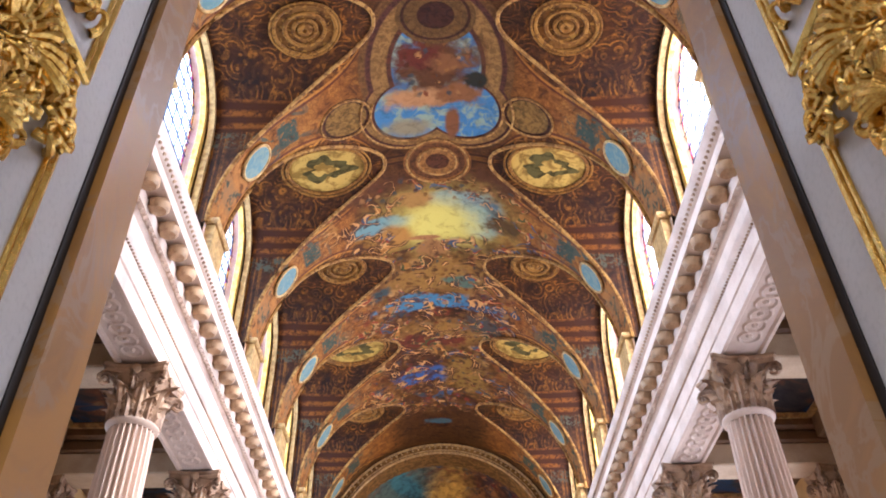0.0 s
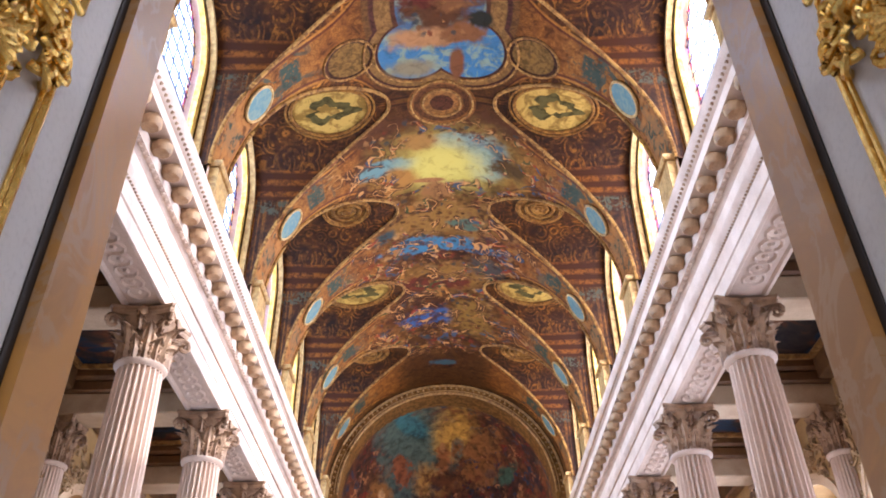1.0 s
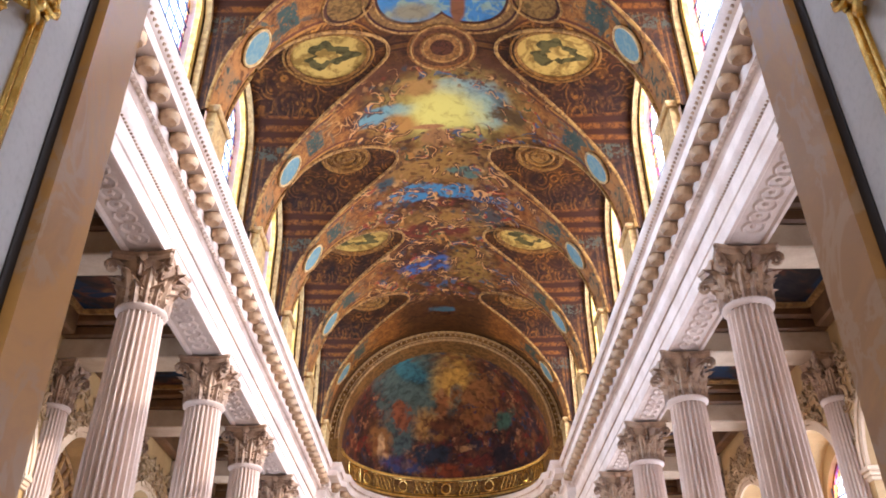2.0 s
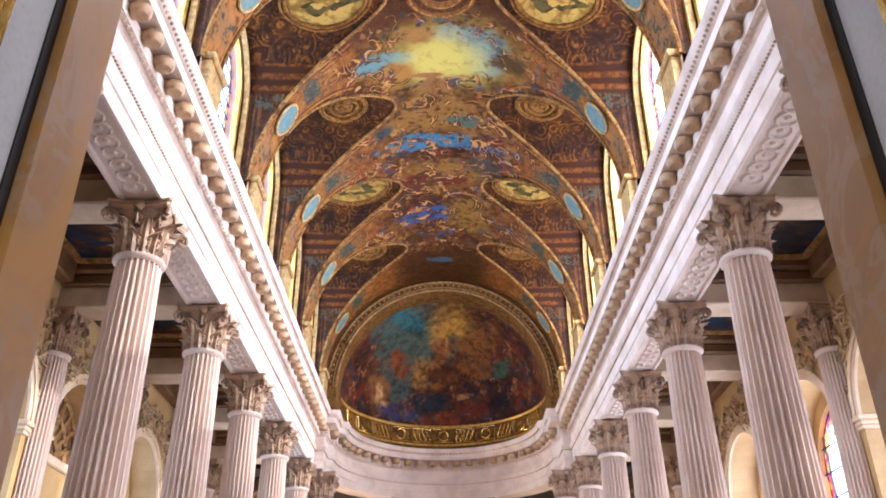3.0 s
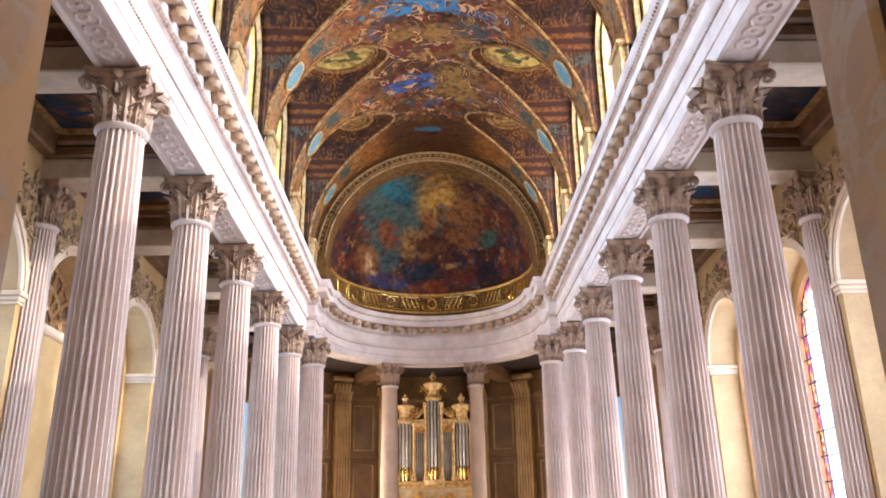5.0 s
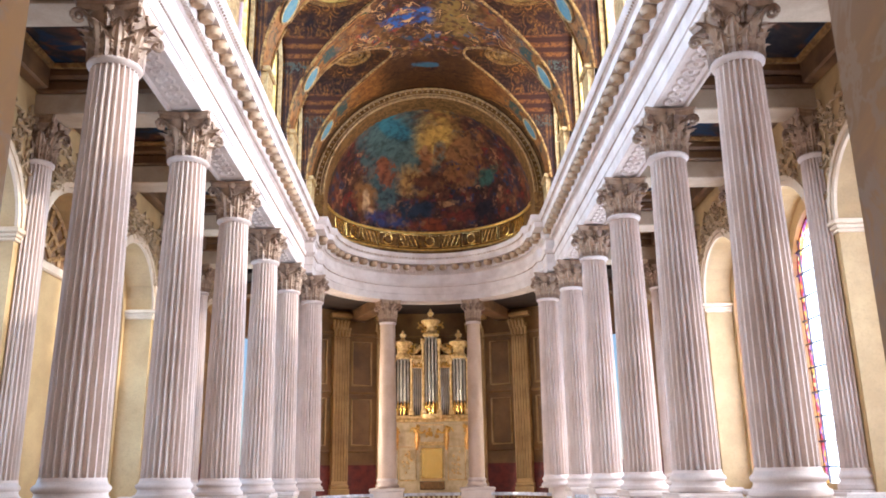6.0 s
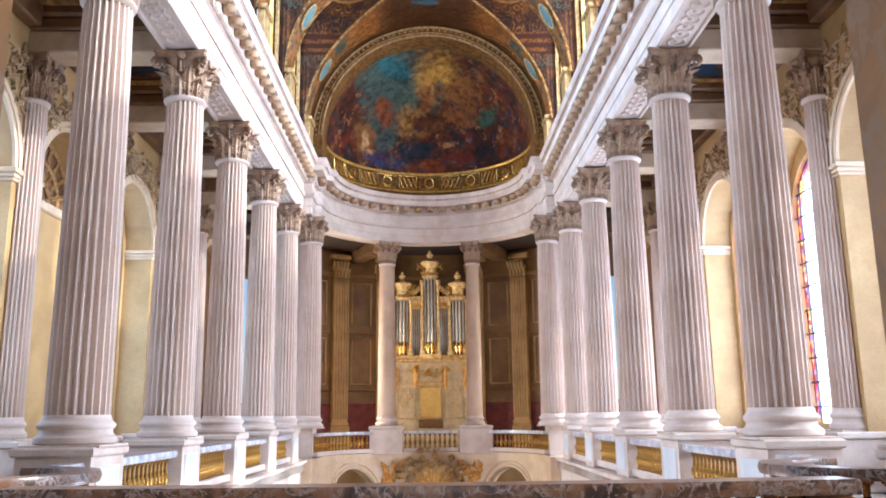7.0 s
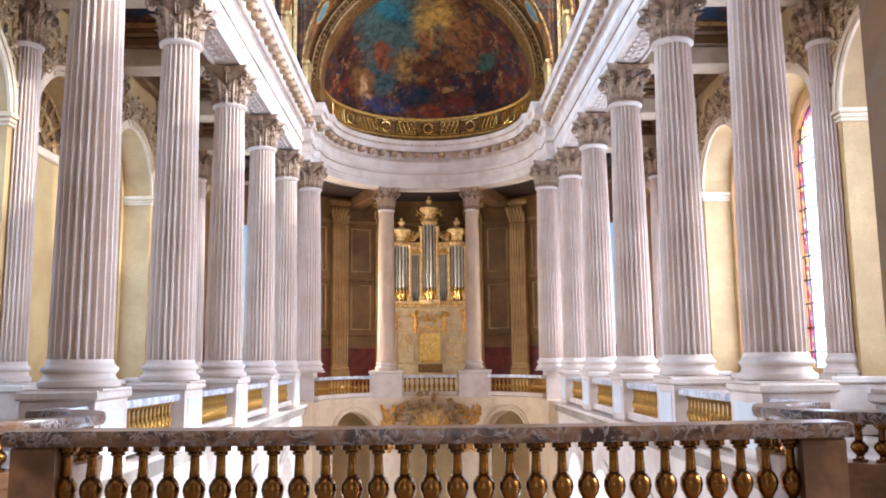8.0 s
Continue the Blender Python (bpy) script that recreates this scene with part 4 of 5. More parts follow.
def volute(r):
    s = Shape()
    pts = [(0.30 + (r - 0.38) * t, 0, 0.55 + 0.38 * math.sin(t * math.pi / 2)) for t in [q / 6 for q in range(7)]]
    cx, cz = pts[-1][0], pts[-1][2] - 0.13
    for q in range(1, 15):
        a = math.pi / 2 - q * math.pi / 5
        rr = 0.13 * (1 - q / 17)
        pts.append((cx + rr * math.cos(a), 0, cz + rr * math.sin(a)))
    s.tube(pts, 0.05, 6, lambda t: 1.1 - 0.5 * t)
    return s


CH = AZ - NZ


def build_column(name, label, group, fluted=True, sx=1.0):
    t = thing(name, label, "column", group)
    Shape().box(-0.60, 0.60, -0.60, 0.60, -0.01, 0.03, 0.008).obj("plinth", M_STONE, t)
    base = [(0.57, 0.03), (0.60, 0.05), (0.61, 0.09), (0.60, 0.14), (0.56, 0.16), (0.545, 0.18), (0.525, 0.21), (0.525, 0.25), (0.55, 0.27), (0.57, 0.30), (0.57, 0.33), (0.545, 0.36), (0.515, 0.38), (0.50, 0.42)]
    Shape().lathe(base, 32).obj("base", M_STONE, t, smooth=True)
    n = 144

    def wave(i):
        return (1.0, 1.0, 0.885, 0.80, 0.80, 0.885)[i % 6] if fluted else 1.0
    prof = []
    for k in range(9):
        v = k / 8
        prof.append((0.485 - 0.085 * v ** 1.7, 0.42 + (NZ - BZ - 0.42) * v))
    sh = Shape()
    sh.lathe([(0.50, 0.415), (0.49, 0.47)], n, caps=False)
    sh.lathe([(r, z) for r, z in [(prof[0][0], 0.47)] + prof[1:-1] + [(prof[-1][0], NZ - BZ - 0.10)]], n, wave=wave)
    sh.obj("shaft", M_SHAFT if fluted else M_TAN, t, "fluted shaft" if fluted else "smooth tan shaft", True)
    z0 = NZ - BZ
    Shape().lathe([(0.40, -0.10), (0.42, -0.08), (0.455, -0.06), (0.47, -0.02), (0.455, 0.02), (0.41, 0.04)], 28, (0, 0, z0)).obj("astragal", M_STONE, t, smooth=True)
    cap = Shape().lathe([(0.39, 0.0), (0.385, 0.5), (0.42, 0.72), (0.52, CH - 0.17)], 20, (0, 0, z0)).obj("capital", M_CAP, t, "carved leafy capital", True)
    ab = Shape()
    ring = []
    for q in range(4):
        a = q * math.pi / 2
        for u in (-0.62, -0.54, -0.3, 0.0, 0.3, 0.54):
            d = 0.62 if abs(u) > 0.6 else 0.62 - 0.16 * (1 - (u / 0.62) ** 2)
            if u == -0.62:
                continue
            ring.append((d * math.cos(a) - u * math.sin(a), d * math.sin(a) + u * math.cos(a)))
    k = len(ring)
    lv = [(0.94, CH - 0.17), (0.98, CH - 0.12), (0.98, CH - 0.08), (1.03, CH - 0.05), (1.03, CH)]
    ab.add([(x * sc, y * sc, z0 + z) for sc, z in lv for x, y in ring],
           [tuple(range(k - 1, -1, -1)), tuple((len(lv) - 1) * k + j for j in range(k))] + [(e * k + j, e * k + (j + 1) % k, (e + 1) * k + (j + 1) % k, (e + 1) * k + j) for e in range(len(lv) - 1) for j in range(k)])
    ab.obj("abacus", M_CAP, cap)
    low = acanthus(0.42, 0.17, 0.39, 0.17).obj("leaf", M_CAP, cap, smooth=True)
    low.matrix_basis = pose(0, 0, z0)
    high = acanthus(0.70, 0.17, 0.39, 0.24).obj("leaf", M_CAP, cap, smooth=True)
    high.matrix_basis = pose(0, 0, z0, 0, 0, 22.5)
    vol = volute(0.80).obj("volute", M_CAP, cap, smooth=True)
    vol.matrix_basis = pose(0, 0, z0 - 0.08, 0, 0, 45)
    for q in range(1, 8):
        share("leaf", low, cap, pose(0, 0, z0, 0, 0, 45 * q))
        share("leaf", high, cap, pose(0, 0, z0, 0, 0, 22.5 + 45 * q))
    for q in range(1, 4):
        share("volute", vol, cap, pose(0, 0, z0 - 0.08, 0, 0, 45 + 90 * q))
    top = acanthus(0.32, 0.10, 0.42, 0.20).obj("leaf", M_CAP, cap, smooth=True)
    top.matrix_basis = pose(0, 0, z0 + 0.54)
    for q in range(1, 8):
        share("leaf", top, cap, pose(0, 0, z0 + 0.54, 0, 0, 45 * q))
    ros = Shape().lathe([(0.02, -0.05), (0.10, -0.03), (0.11, 0.03), (0.02, 0.07)], 8)
    r0 = ros.obj("rosette", M_CAP, cap, smooth=True)
    r0.matrix_basis = pose(0.50, 0, z0 + CH - 0.12, 0, 90, 0)
    for q in range(1, 4):
        share("rosette", r0, cap, pose(0.50 * math.cos(q * math.pi / 2), 0.50 * math.sin(q * math.pi / 2), z0 + CH - 0.12, 0, 90, 90 * q))
    return t


col0 = build_column("column", "pale fluted stone column with a leafy capital on a balustrade pedestal", "nave columns")
col0.matrix_basis = pose(-WX, Y1, BZ)
for i in range(-1, 5):
    for side in (-1, 1):
        if not (i == 0 and side < 0):
            copy_thing(col0, pose(side * WX, Y1 + i * SP, BZ, 0, 0, 0))
for side in (-1, 1):
    copy_thing(col0, pose(side * 4.85, 33.15, BZ))
apse = build_column("column", "pale plain stone column at the opening of the apse", "apse columns", False)
apse.matrix_basis = pose(-2.0, 38.0, BZ, 0, 0, 20) @ Matrix.Diagonal((0.86, 0.86, 1, 1))
copy_thing(apse, pose(2.0, 38.0, BZ, 0, 0, -20) @ Matrix.Diagonal((0.86, 0.86, 1, 1)))
aisle = build_column("column", "engaged fluted stone column on the aisle wall", "aisle wall columns")
SLIM = Matrix.Diagonal((0.87, 0.87, 1, 1))
aisle.matrix_basis = pose(-8.9, Y1, BZ) @ SLIM
for i in range(0, 6):
    for side in (-1, 1):
        if not (i == 0 and side < 0):
            copy_thing(aisle, pose(side * 8.9, Y1 + i * SP, BZ) @ SLIM)


# ---- aisles ----
for i in range(0, 6):
    for side in (-1, 1):
        pd = thing("pedestal", "pale stone pedestal below an aisle wall column", "pedestal", "aisle pedestals", (side * 8.9, Y1 + i * SP, 0))
        Shape().box(-0.58, 0.58, -0.55, 0.55, 0.0, 1.06, 0.02).obj("body", M_STONE, pd)
        Shape().box(-0.63, 0.63, -0.60, 0.60, 1.06, 1.21, 0.03).obj("cap", M_STONE, pd)
AX, AH, AS = 8.95, 1.72, 6.95         # aisle wall, half width and springing of its arches
for side in (-1, 1):
    fl = Shape().box(*sorted((side * 4.9, side * 10.2)), 2.0, 36.0, -0.35, 0.0)
    structure(fl.obj("floor", M_FLOOR), "polished pale marble gallery floor", "floor")
    for i in range(-1, 5):
        c = Y1 + (i + 0.5) * SP
        blind = side < 0 and i == 1

        def place(a, z, d):
            return (side * (AX + d), a, z)

        def inner(a, z, d):
            return (side * (AX + 0.85 + d), a, z)
        t = thing("window", "blind stone niche with a coffered gilt tympanum" if blind else "round-arched aisle window with coloured glass border in a deep stone niche", "window", "" if blind else "aisle windows")
        tagged(t, kind="structure")
        Shape().arched(place, c - SP / 2, c + SP / 2, 0.0, 10.9, c, AH, AS, 0.0, 0.85).obj("wall", M_WALL, t)
        Shape().archivolt(place, c, AH - 0.02, AH + 0.10, AS, 6.9, -0.05, 0.02).obj("archivolt", M_CREAM, t, smooth=True)
        Shape().archivolt(place, c, AH + 0.11, AH + 0.24, AS, 6.9, -0.08, 0.02).obj("archivolt", M_CREAM, t, smooth=True)
        for e in (-1, 1):
            im = Shape()
            for k, (out, za, zb) in enumerate(((0.05, 6.66, 6.74), (0.08, 6.74, 6.84), (0.13, 6.84, 6.95))):
                im.box(*sorted((side * (AX - out), side * (AX + 0.84))), *sorted((c + e * (AH - out), c + e * (AH + 0.30))), za, zb, 0.02)
            im.obj("impost", M_CREAM, t)
        # carved spandrel relief above the arch: sprays of leaves
        sp = Shape()
        rnd = random.Random(i * 7 + side)
        for k in range(120):
            a = rnd.uniform(-2.1, 2.1)
            zmin = AS + math.sqrt(max(0, 1.98 ** 2 - a * a)) if abs(a) < 1.98 else 7.1
            z = zmin + rnd.random() ** 1.4 * (9.6 - zmin)
            g, ln, tw = rnd.uniform(0, 6.28), rnd.uniform(0.16, 0.34), rnd.choice((-3, -2, 2, 3))
            sp.tube([(side * (AX - 0.01 - 0.06 * math.sin(3.1 * q)), c + a + ln * q * math.cos(g + tw * q), z + ln * q * math.sin(g + tw * q)) for q in [j / 5 for j in range(6)]], 0.05, 5, lambda q: 1.2 - 0.9 * q)
        sp.obj("relief", M_RELIEF, t, "carved stone spandrel relief", True)
        if blind:
            Shape().box(*sorted((side * (AX + 0.62), side * (AX + 0.86))), c - AH, c + AH, 0.0, 6.70).obj("niche_wall", M_WALL, t, "plain plaster wall of the niche")
            Shape().box(*sorted((side * (AX + 0.54), side * (AX + 0.86))), c - AH, c + AH, 6.70, 6.95, 0.04).obj("cornice", M_CREAM, t)
            back = Shape()
            ring = [(c - AH * math.cos(math.pi * k / 20), AS + AH * math.sin(math.pi * k / 20)) for k in range(21)]
            back.add([place(a, z, 0.80) for a, z in ring], [tuple(range(len(ring)))])
            back.obj("tympanum", M_BEAM, t, "dark brown tympanum")
            for r in (0.55, 1.05, 1.60):
                Shape().tube([place(c - r * math.cos(math.pi * k / 20), AS + r * math.sin(math.pi * k / 20), 0.78) for k in range(21)], 0.08, 6).obj("moulding", M_GILTEDGE, t, "gilt coffer rib", True)
            for k in range(1, 10):
                g = math.pi * k / 10
                Shape().tube([place(c - r * math.cos(g), AS + r * math.sin(g), 0.78) for r in (0.55, 1.05, 1.60)], 0.07, 6).obj("moulding", M_GILTEDGE, t, "gilt coffer rib", True)
            continue
        h, spring, sill = 1.55, 6.72, 1.35
        Shape().arched(inner, c - AH - 0.02, c + AH + 0.02, 0.0, 8.9, c, h, spring, sill, 0.25).obj("niche_wall", M_WALL, t)
        ring = [(c - h, sill)] + [(c - h * math.cos(math.pi * k / 14), spring + h * math.sin(math.pi * k / 14)) for k in range(15)] + [(c + h, sill)]
        g = Shape().add([inner(a, z, 0.16) for a, z in ring], [tuple(range(len(ring)))]).obj("pane", M_GLASSR, t)
        g.visible_shadow = False
        bd = Shape().archivolt(inner, c, h - 0.30, h - 0.01, spring, sill, 0.12, 0.14).obj("border", M_STAINED, t, "border of red, gold and violet glass")
        bd.visible_shadow = False
        br = Shape()
        for k in range(10):
            zz = sill + 0.4 + k * 0.62
            w2 = h if zz < spring else math.sqrt(max(0.01, h * h - (zz - spring) ** 2))
            br.box(*sorted((side * (AX + 0.93), side * (AX + 0.97))), c - w2, c + w2, zz - 0.02, zz + 0.02)
        for a in (-h + 0.30, -0.45, 0.45, h - 0.30):
            br.box(*sorted((side * (AX + 0.935), side * (AX + 0.965))), c + a - 0.02, c + a + 0.02, sill, spring + math.sqrt(h * h - a * a))
        br.obj("lattice", M_LEAD, t)
        if i >= 0 or side > 0:
            window_light(side * (AX + 1.20), c, 4.6, 2.9, 6.4, (680 if i > 0 else 400) if side > 0 else 280, (0.76, 0.85, 1.0) if side > 0 else (0.62, 0.79, 1.0), (-side, 0, 0))
    # ceiling coffers between cross beams
    for i in range(-1, 6):
        y0 = Y1 + i * SP
        bs = Shape().box(*sorted((side * 5.95, side * 8.95)), y0 - 0.40, y0 + 0.40, AZ + 0.01, 10.20, 0.03)
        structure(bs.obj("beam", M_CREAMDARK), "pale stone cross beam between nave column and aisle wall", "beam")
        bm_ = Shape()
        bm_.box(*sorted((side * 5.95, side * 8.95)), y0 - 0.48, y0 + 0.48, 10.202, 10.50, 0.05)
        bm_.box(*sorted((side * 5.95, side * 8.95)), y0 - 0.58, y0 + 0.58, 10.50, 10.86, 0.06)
        structure(bm_.obj("beam", M_BEAM), "stepped stone moulding of the aisle ceiling, brown with shade", "beam")
        if i < 5:
            c = y0 + SP / 2
            for xa, xb in ((5.9, 6.25), (8.6, 8.95)):
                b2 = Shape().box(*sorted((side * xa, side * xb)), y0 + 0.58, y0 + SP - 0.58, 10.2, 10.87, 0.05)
                structure(b2.obj("beam", M_BEAM), "stone edge beam of an aisle coffer, brown with shade", "beam")
            p = thing("ceiling_painting", "dark painted ceiling panel in a gilt frame", "painting", "aisle ceiling paintings")
            Shape().box(*sorted((side * 6.25, side * 8.6)), y0 + 0.58, y0 + SP - 0.58, 10.80, 10.95).obj("canvas", M_AISLEPAINT, p)
            fr = Shape()
            q = [(6.32, y0 + 0.66), (8.53, y0 + 0.66), (8.53, y0 + SP - 0.66), (6.32, y0 + SP - 0.66), (6.32, y0 + 0.66)]
            for (xa, ya), (xb, yb) in zip(q, q[1:]):
                fr.tube([(side * xa, ya, 10.77), (side * xb, yb, 10.77)], 0.09, 6)
            fr.obj("picture_frame", M_GILTEDGE, p, "aged gilt frame", True)
    roof = Shape().box(*sorted((side * 4.9, side * 10.3)), 2.0, 36.0, 11.0, 11.25)
    structure(roof.obj("ceiling", M_STONE), "plain roof over the aisle", "ceiling")


# ---- balustrades ----
def baluster(h, r, mat):
    prof = [(0.95, 0.0), (0.95, 0.07), (0.58, 0.09), (0.46, 0.15), (0.66, 0.20), (1.0, 0.28), (1.14, 0.37), (1.06, 0.45), (0.78, 0.52), (0.52, 0.555), (0.60, 0.575), (0.52, 0.595), (0.47, 0.72), (0.45, 0.84), (0.72, 0.86), (0.72, 0.885), (0.56, 0.895), (1.0, 0.91), (1.0, 1.0)]
    return Shape().lathe([(a * r, z * h) for a, z in prof], 16).obj("baluster", mat, None, smooth=True)


bal_gold = baluster(0.62, 0.066, M_BALGOLD)
bal_front = baluster(0.66, 0.092, M_BRONZE)
bal_short = baluster(0.42, 0.085, M_BRONZE)


def balustrade(label, path, z_top, src, step, mat_rail, mat_base, h, group="", half=0.17):
    t = thing("balustrade", label, "balustrade", group)
    Shape().sweep([(-half, z_top - 0.13), (-half - 0.02, z_top - 0.06), (-half, z_top), (half, z_top), (half + 0.02, z_top - 0.06), (half, z_top - 0.13)], path).obj("rail", mat_rail, t, "veined marble handrail", True)
    zb = z_top - 0.13 - h
    Shape().sweep([(-half, zb - 0.16), (-half, zb), (half, zb), (half, zb - 0.16)], path).obj("plinth", mat_base, t)
    for x, y, hd in along(path, step):
        share("baluster", src, t, pose(x, y, zb, 0, 0, hd))
    return t


for side in (-1, 1):
    for i in range(-1, 5):
        y0 = Y1 + i * SP
        pd = thing("pedestal", "white marble column pedestal with a sunk panel", "pedestal", "pedestals")
        Shape().box(*sorted((side * 4.98, side * 6.1)), y0 - 0.66, y0 + 0.66, 0.0, 1.08, 0.02).obj("body", M_STONE, pd)
        Shape().box(*sorted((side * 4.93, side * 6.15)), y0 - 0.72, y0 + 0.72, 1.08, 1.22, 0.03).obj("cap", M_STONE, pd)
        Shape().box(*sorted((side * 4.965, side * 4.99)), y0 - 0.46, y0 + 0.46, 0.2, 0.92, 0.01).obj("panel", M_PAINT, pd)
        if i < 4 and i >= 0:
            balustrade("gilt balustrade with a marble rail between column pedestals", [(side * 5.25, y0 + 0.66), (side * 5.25, y0 + SP - 0.66)][::-side], 1.0, bal_gold, 0.225, M_RAILSIDE, M_STONE, 0.62, "side balustrades")
    y0 = Y1 + 4 * SP
    # corner rotunda of the royal gallery
    arcp = [(side * (5.5 - 1.22 * math.cos(a)), 10.3 + 1.22 * math.sin(a)) for a in [radians(-80 + 165 * k / 20) for k in range(21)]]
    balustrade("curved bronze balustrade of a corner bay", arcp[::-side], 1.0, bal_short, 0.235, M_RAILTOP, M_PIER, 0.42, "front balustrades", 0.2)
    pw = Shape().sweep([(-0.18, -0.35), (-0.18, 0.288), (0.18, 0.288), (0.18, -0.35)], arcp[::-side])
    structure(pw.obj("wall_parapet", M_PIER, smooth=True), "dark brown marble parapet of a corner bay", "wall")
    balustrade("gilt balustrade with a marble rail between column pedestals", [(side * 5.25, 11.7), (side * 5.25, Y1 - 0.66)][::-side], 1.0, bal_gold, 0.225, M_RAILSIDE, M_STONE, 0.62, "side balustrades")
    pr = Shape().box(*sorted((side * 3.45, side * 3.86)), 7.80, 8.20, 0.0, 0.858, 0.02)
    tagged(pr.obj("pier", M_PIER), "brown marble end pier of the front balustrade", "pier", "front piers")

front = [(x, 7.82 + 0.18 * (x / 3.9) ** 2) for x in [-3.92 + 7.84 * k / 20 for k in range(21)]]
fb = thing("balustrade", "bronze balusters under a dark veined marble handrail", "balustrade", "front balustrades")
Shape().sweep([(-0.20, 0.86), (-0.22, 0.93), (-0.20, 1.0), (0.20, 1.0), (0.22, 0.93), (0.20, 0.86)], front).obj("rail", M_RAILTOP, fb, "veined marble handrail", True)
Shape().sweep([(-0.18, 0.02), (-0.18, 0.2), (0.18, 0.2), (0.18, 0.02)], [p for p in front if abs(p[0]) < 3.6]).obj("plinth", M_JAMB, fb)
for x, y, hd in along([p for p in front if abs(p[0]) < 3.6], 0.243):
    share("baluster", bal_front, fb, pose(x, y, 0.2, 0, 0, hd))
bpy.data.objects.remove(bal_front)
bpy.data.objects.remove(bal_short)


# ---- nave below the gallery ----
nf = Shape().box(-12, 12, 2, 46, NF - 0.3, NF)
structure(nf.obj("ground", M_FLOOR), "inlaid marble floor of the nave below", "floor")
for side in (-1, 1):
    for i in range(-2, 5):
        c = Y1 + (i + 0.5) * SP

        def low(a, z, d):
            return (side * (5.0 + d), a, z)
        w = Shape().arched(low, c - SP / 2, c + SP / 2, NF, -0.4, c, 1.45, -3.0, NF, 0.9)
        structure(w.obj("wall", M_STONE), "white stone arcade wall with round arches", "wall")
        av = Shape().archivolt(low, c, 1.43, 1.75, -3.0, -3.1, -0.07, 0.02)
        structure(av.obj("trim", M_STONE, smooth=True), "moulded arch of the lower arcade", "trim")
    corn = Shape().sweep([(-0.5, -0.4), (0.02, -0.4), (0.08, -0.30), (0.10, -0.12), (0.20, -0.06), (0.20, 0.02), (-0.5, 0.02)], [(side * 5.0, 9.5), (side * 5.0, 33.0)][::-side])
    structure(corn.obj("trim", M_STONE, smooth=True), "moulded edge of the gallery floor", "trim")
    ow = Shape()
    for i in range(-3, 6):
        yy = Y1 + i * SP
        ow.box(*sorted((side * 9.6, side * 9.9)), yy - 1.25, yy + 1.25, NF, -0.35)
        ow.box(*sorted((side * 9.6, side * 9.9)), yy + 1.25, yy + SP - 1.25, NF, NF + 1.2)
        ow.box(*sorted((side * 9.6, side * 9.9)), yy + 1.25, yy + SP - 1.25, -1.6, -0.35)
    for i in (0, 2, 4):
        window_light(side * 9.8, Y1 + (i + 0.5) * SP, -4.5, 2.0, 5.6, 2500 if side > 0 else 1300, (0.88, 0.93, 1.0), (-side, 0, 0))
    structure(ow.obj("wall", M_WALL), "stone wall of the lower aisle", "wall")


# ---- apse ----
def polar(r):
    def place(a, z, d):
        return (-(r + d) * math.cos(a), YA + (r + d) * math.sin(a), z)
    return place


def band(name, r, z0, z1, mat, label, cat, a0=0.0, a1=math.pi, n=40, thick=0.3):
    p = [(-(r) * math.cos(a0 + (a1 - a0) * k / n), YA + r * math.sin(a0 + (a1 - a0) * k / n)) for k in range(n + 1)]
    s = Shape().sweep([(-thick, z0), (0, z0), (0, z1), (-thick, z1)], p)
    return structure(s.obj(name, mat, smooth=True), label, cat)


# half dome
s = Shape()
rows = []
for k in range(0, 25):
    e = math.pi / 2 * k / 24
    rows.append([(-RA * math.cos(e) * math.cos(math.pi * j / 40), YA + RA * math.cos(e) * math.sin(math.pi * j / 40), VC + RA * math.sin(e)) for j in range(41)])
structure(Shape().grid(rows).obj("ceiling", M_DOME, smooth=True), "dark painted half dome with a cloudy sky", "half dome")
band("wall_drum", RA, 11.7, VC, M_ARCH, "gilded drum below the half dome", "wall")
drum = bpy.data.objects["wall_drum"]
for k in range(-5, 6):
    a = math.pi / 2 + k * 0.235
    fr = Shape()
    pl = polar(RA - 0.02)
    hw = 0.105 if k % 2 == 0 else 0.10
    q = [(a - hw, 12.25), (a + hw, 12.25), (a + hw, 12.85), (a - hw, 12.85), (a - hw, 12.25)]
    fr.tube([pl(u, z, 0) for u, z in q], 0.035, 5)
    if k % 2:
        for j in range(4):
            for sgn in (-1, 1):
                u0 = a - hw + 2 * hw * j / 4
                fr.tube([pl(u0 if sgn > 0 else u0 + hw / 2, 12.3, 0), pl(u0 + hw / 2 if sgn > 0 else u0, 12.8, 0)], 0.022, 4)
    else:
        fr.tube([pl(a + 0.05 * math.cos(2 * math.pi * j / 12), 12.55 + 0.22 * math.sin(2 * math.pi * j / 12), 0) for j in range(13)], 0.05, 5)
    fr.obj("panel", M_GILTBRIGHT, drum, "gilt openwork panel", True)
for z, r in ((12.12, 0.05), (12.98, 0.06)):
    Shape().tube([polar(RA - 0.03)(math.pi * k / 40, z, 0) for k in range(41)], r, 6).obj("moulding", M_GILT, drum, smooth=True)


# arch in front of the half dome
def end(a, z, d):
    return (a, YA - 1.0 + d, z)


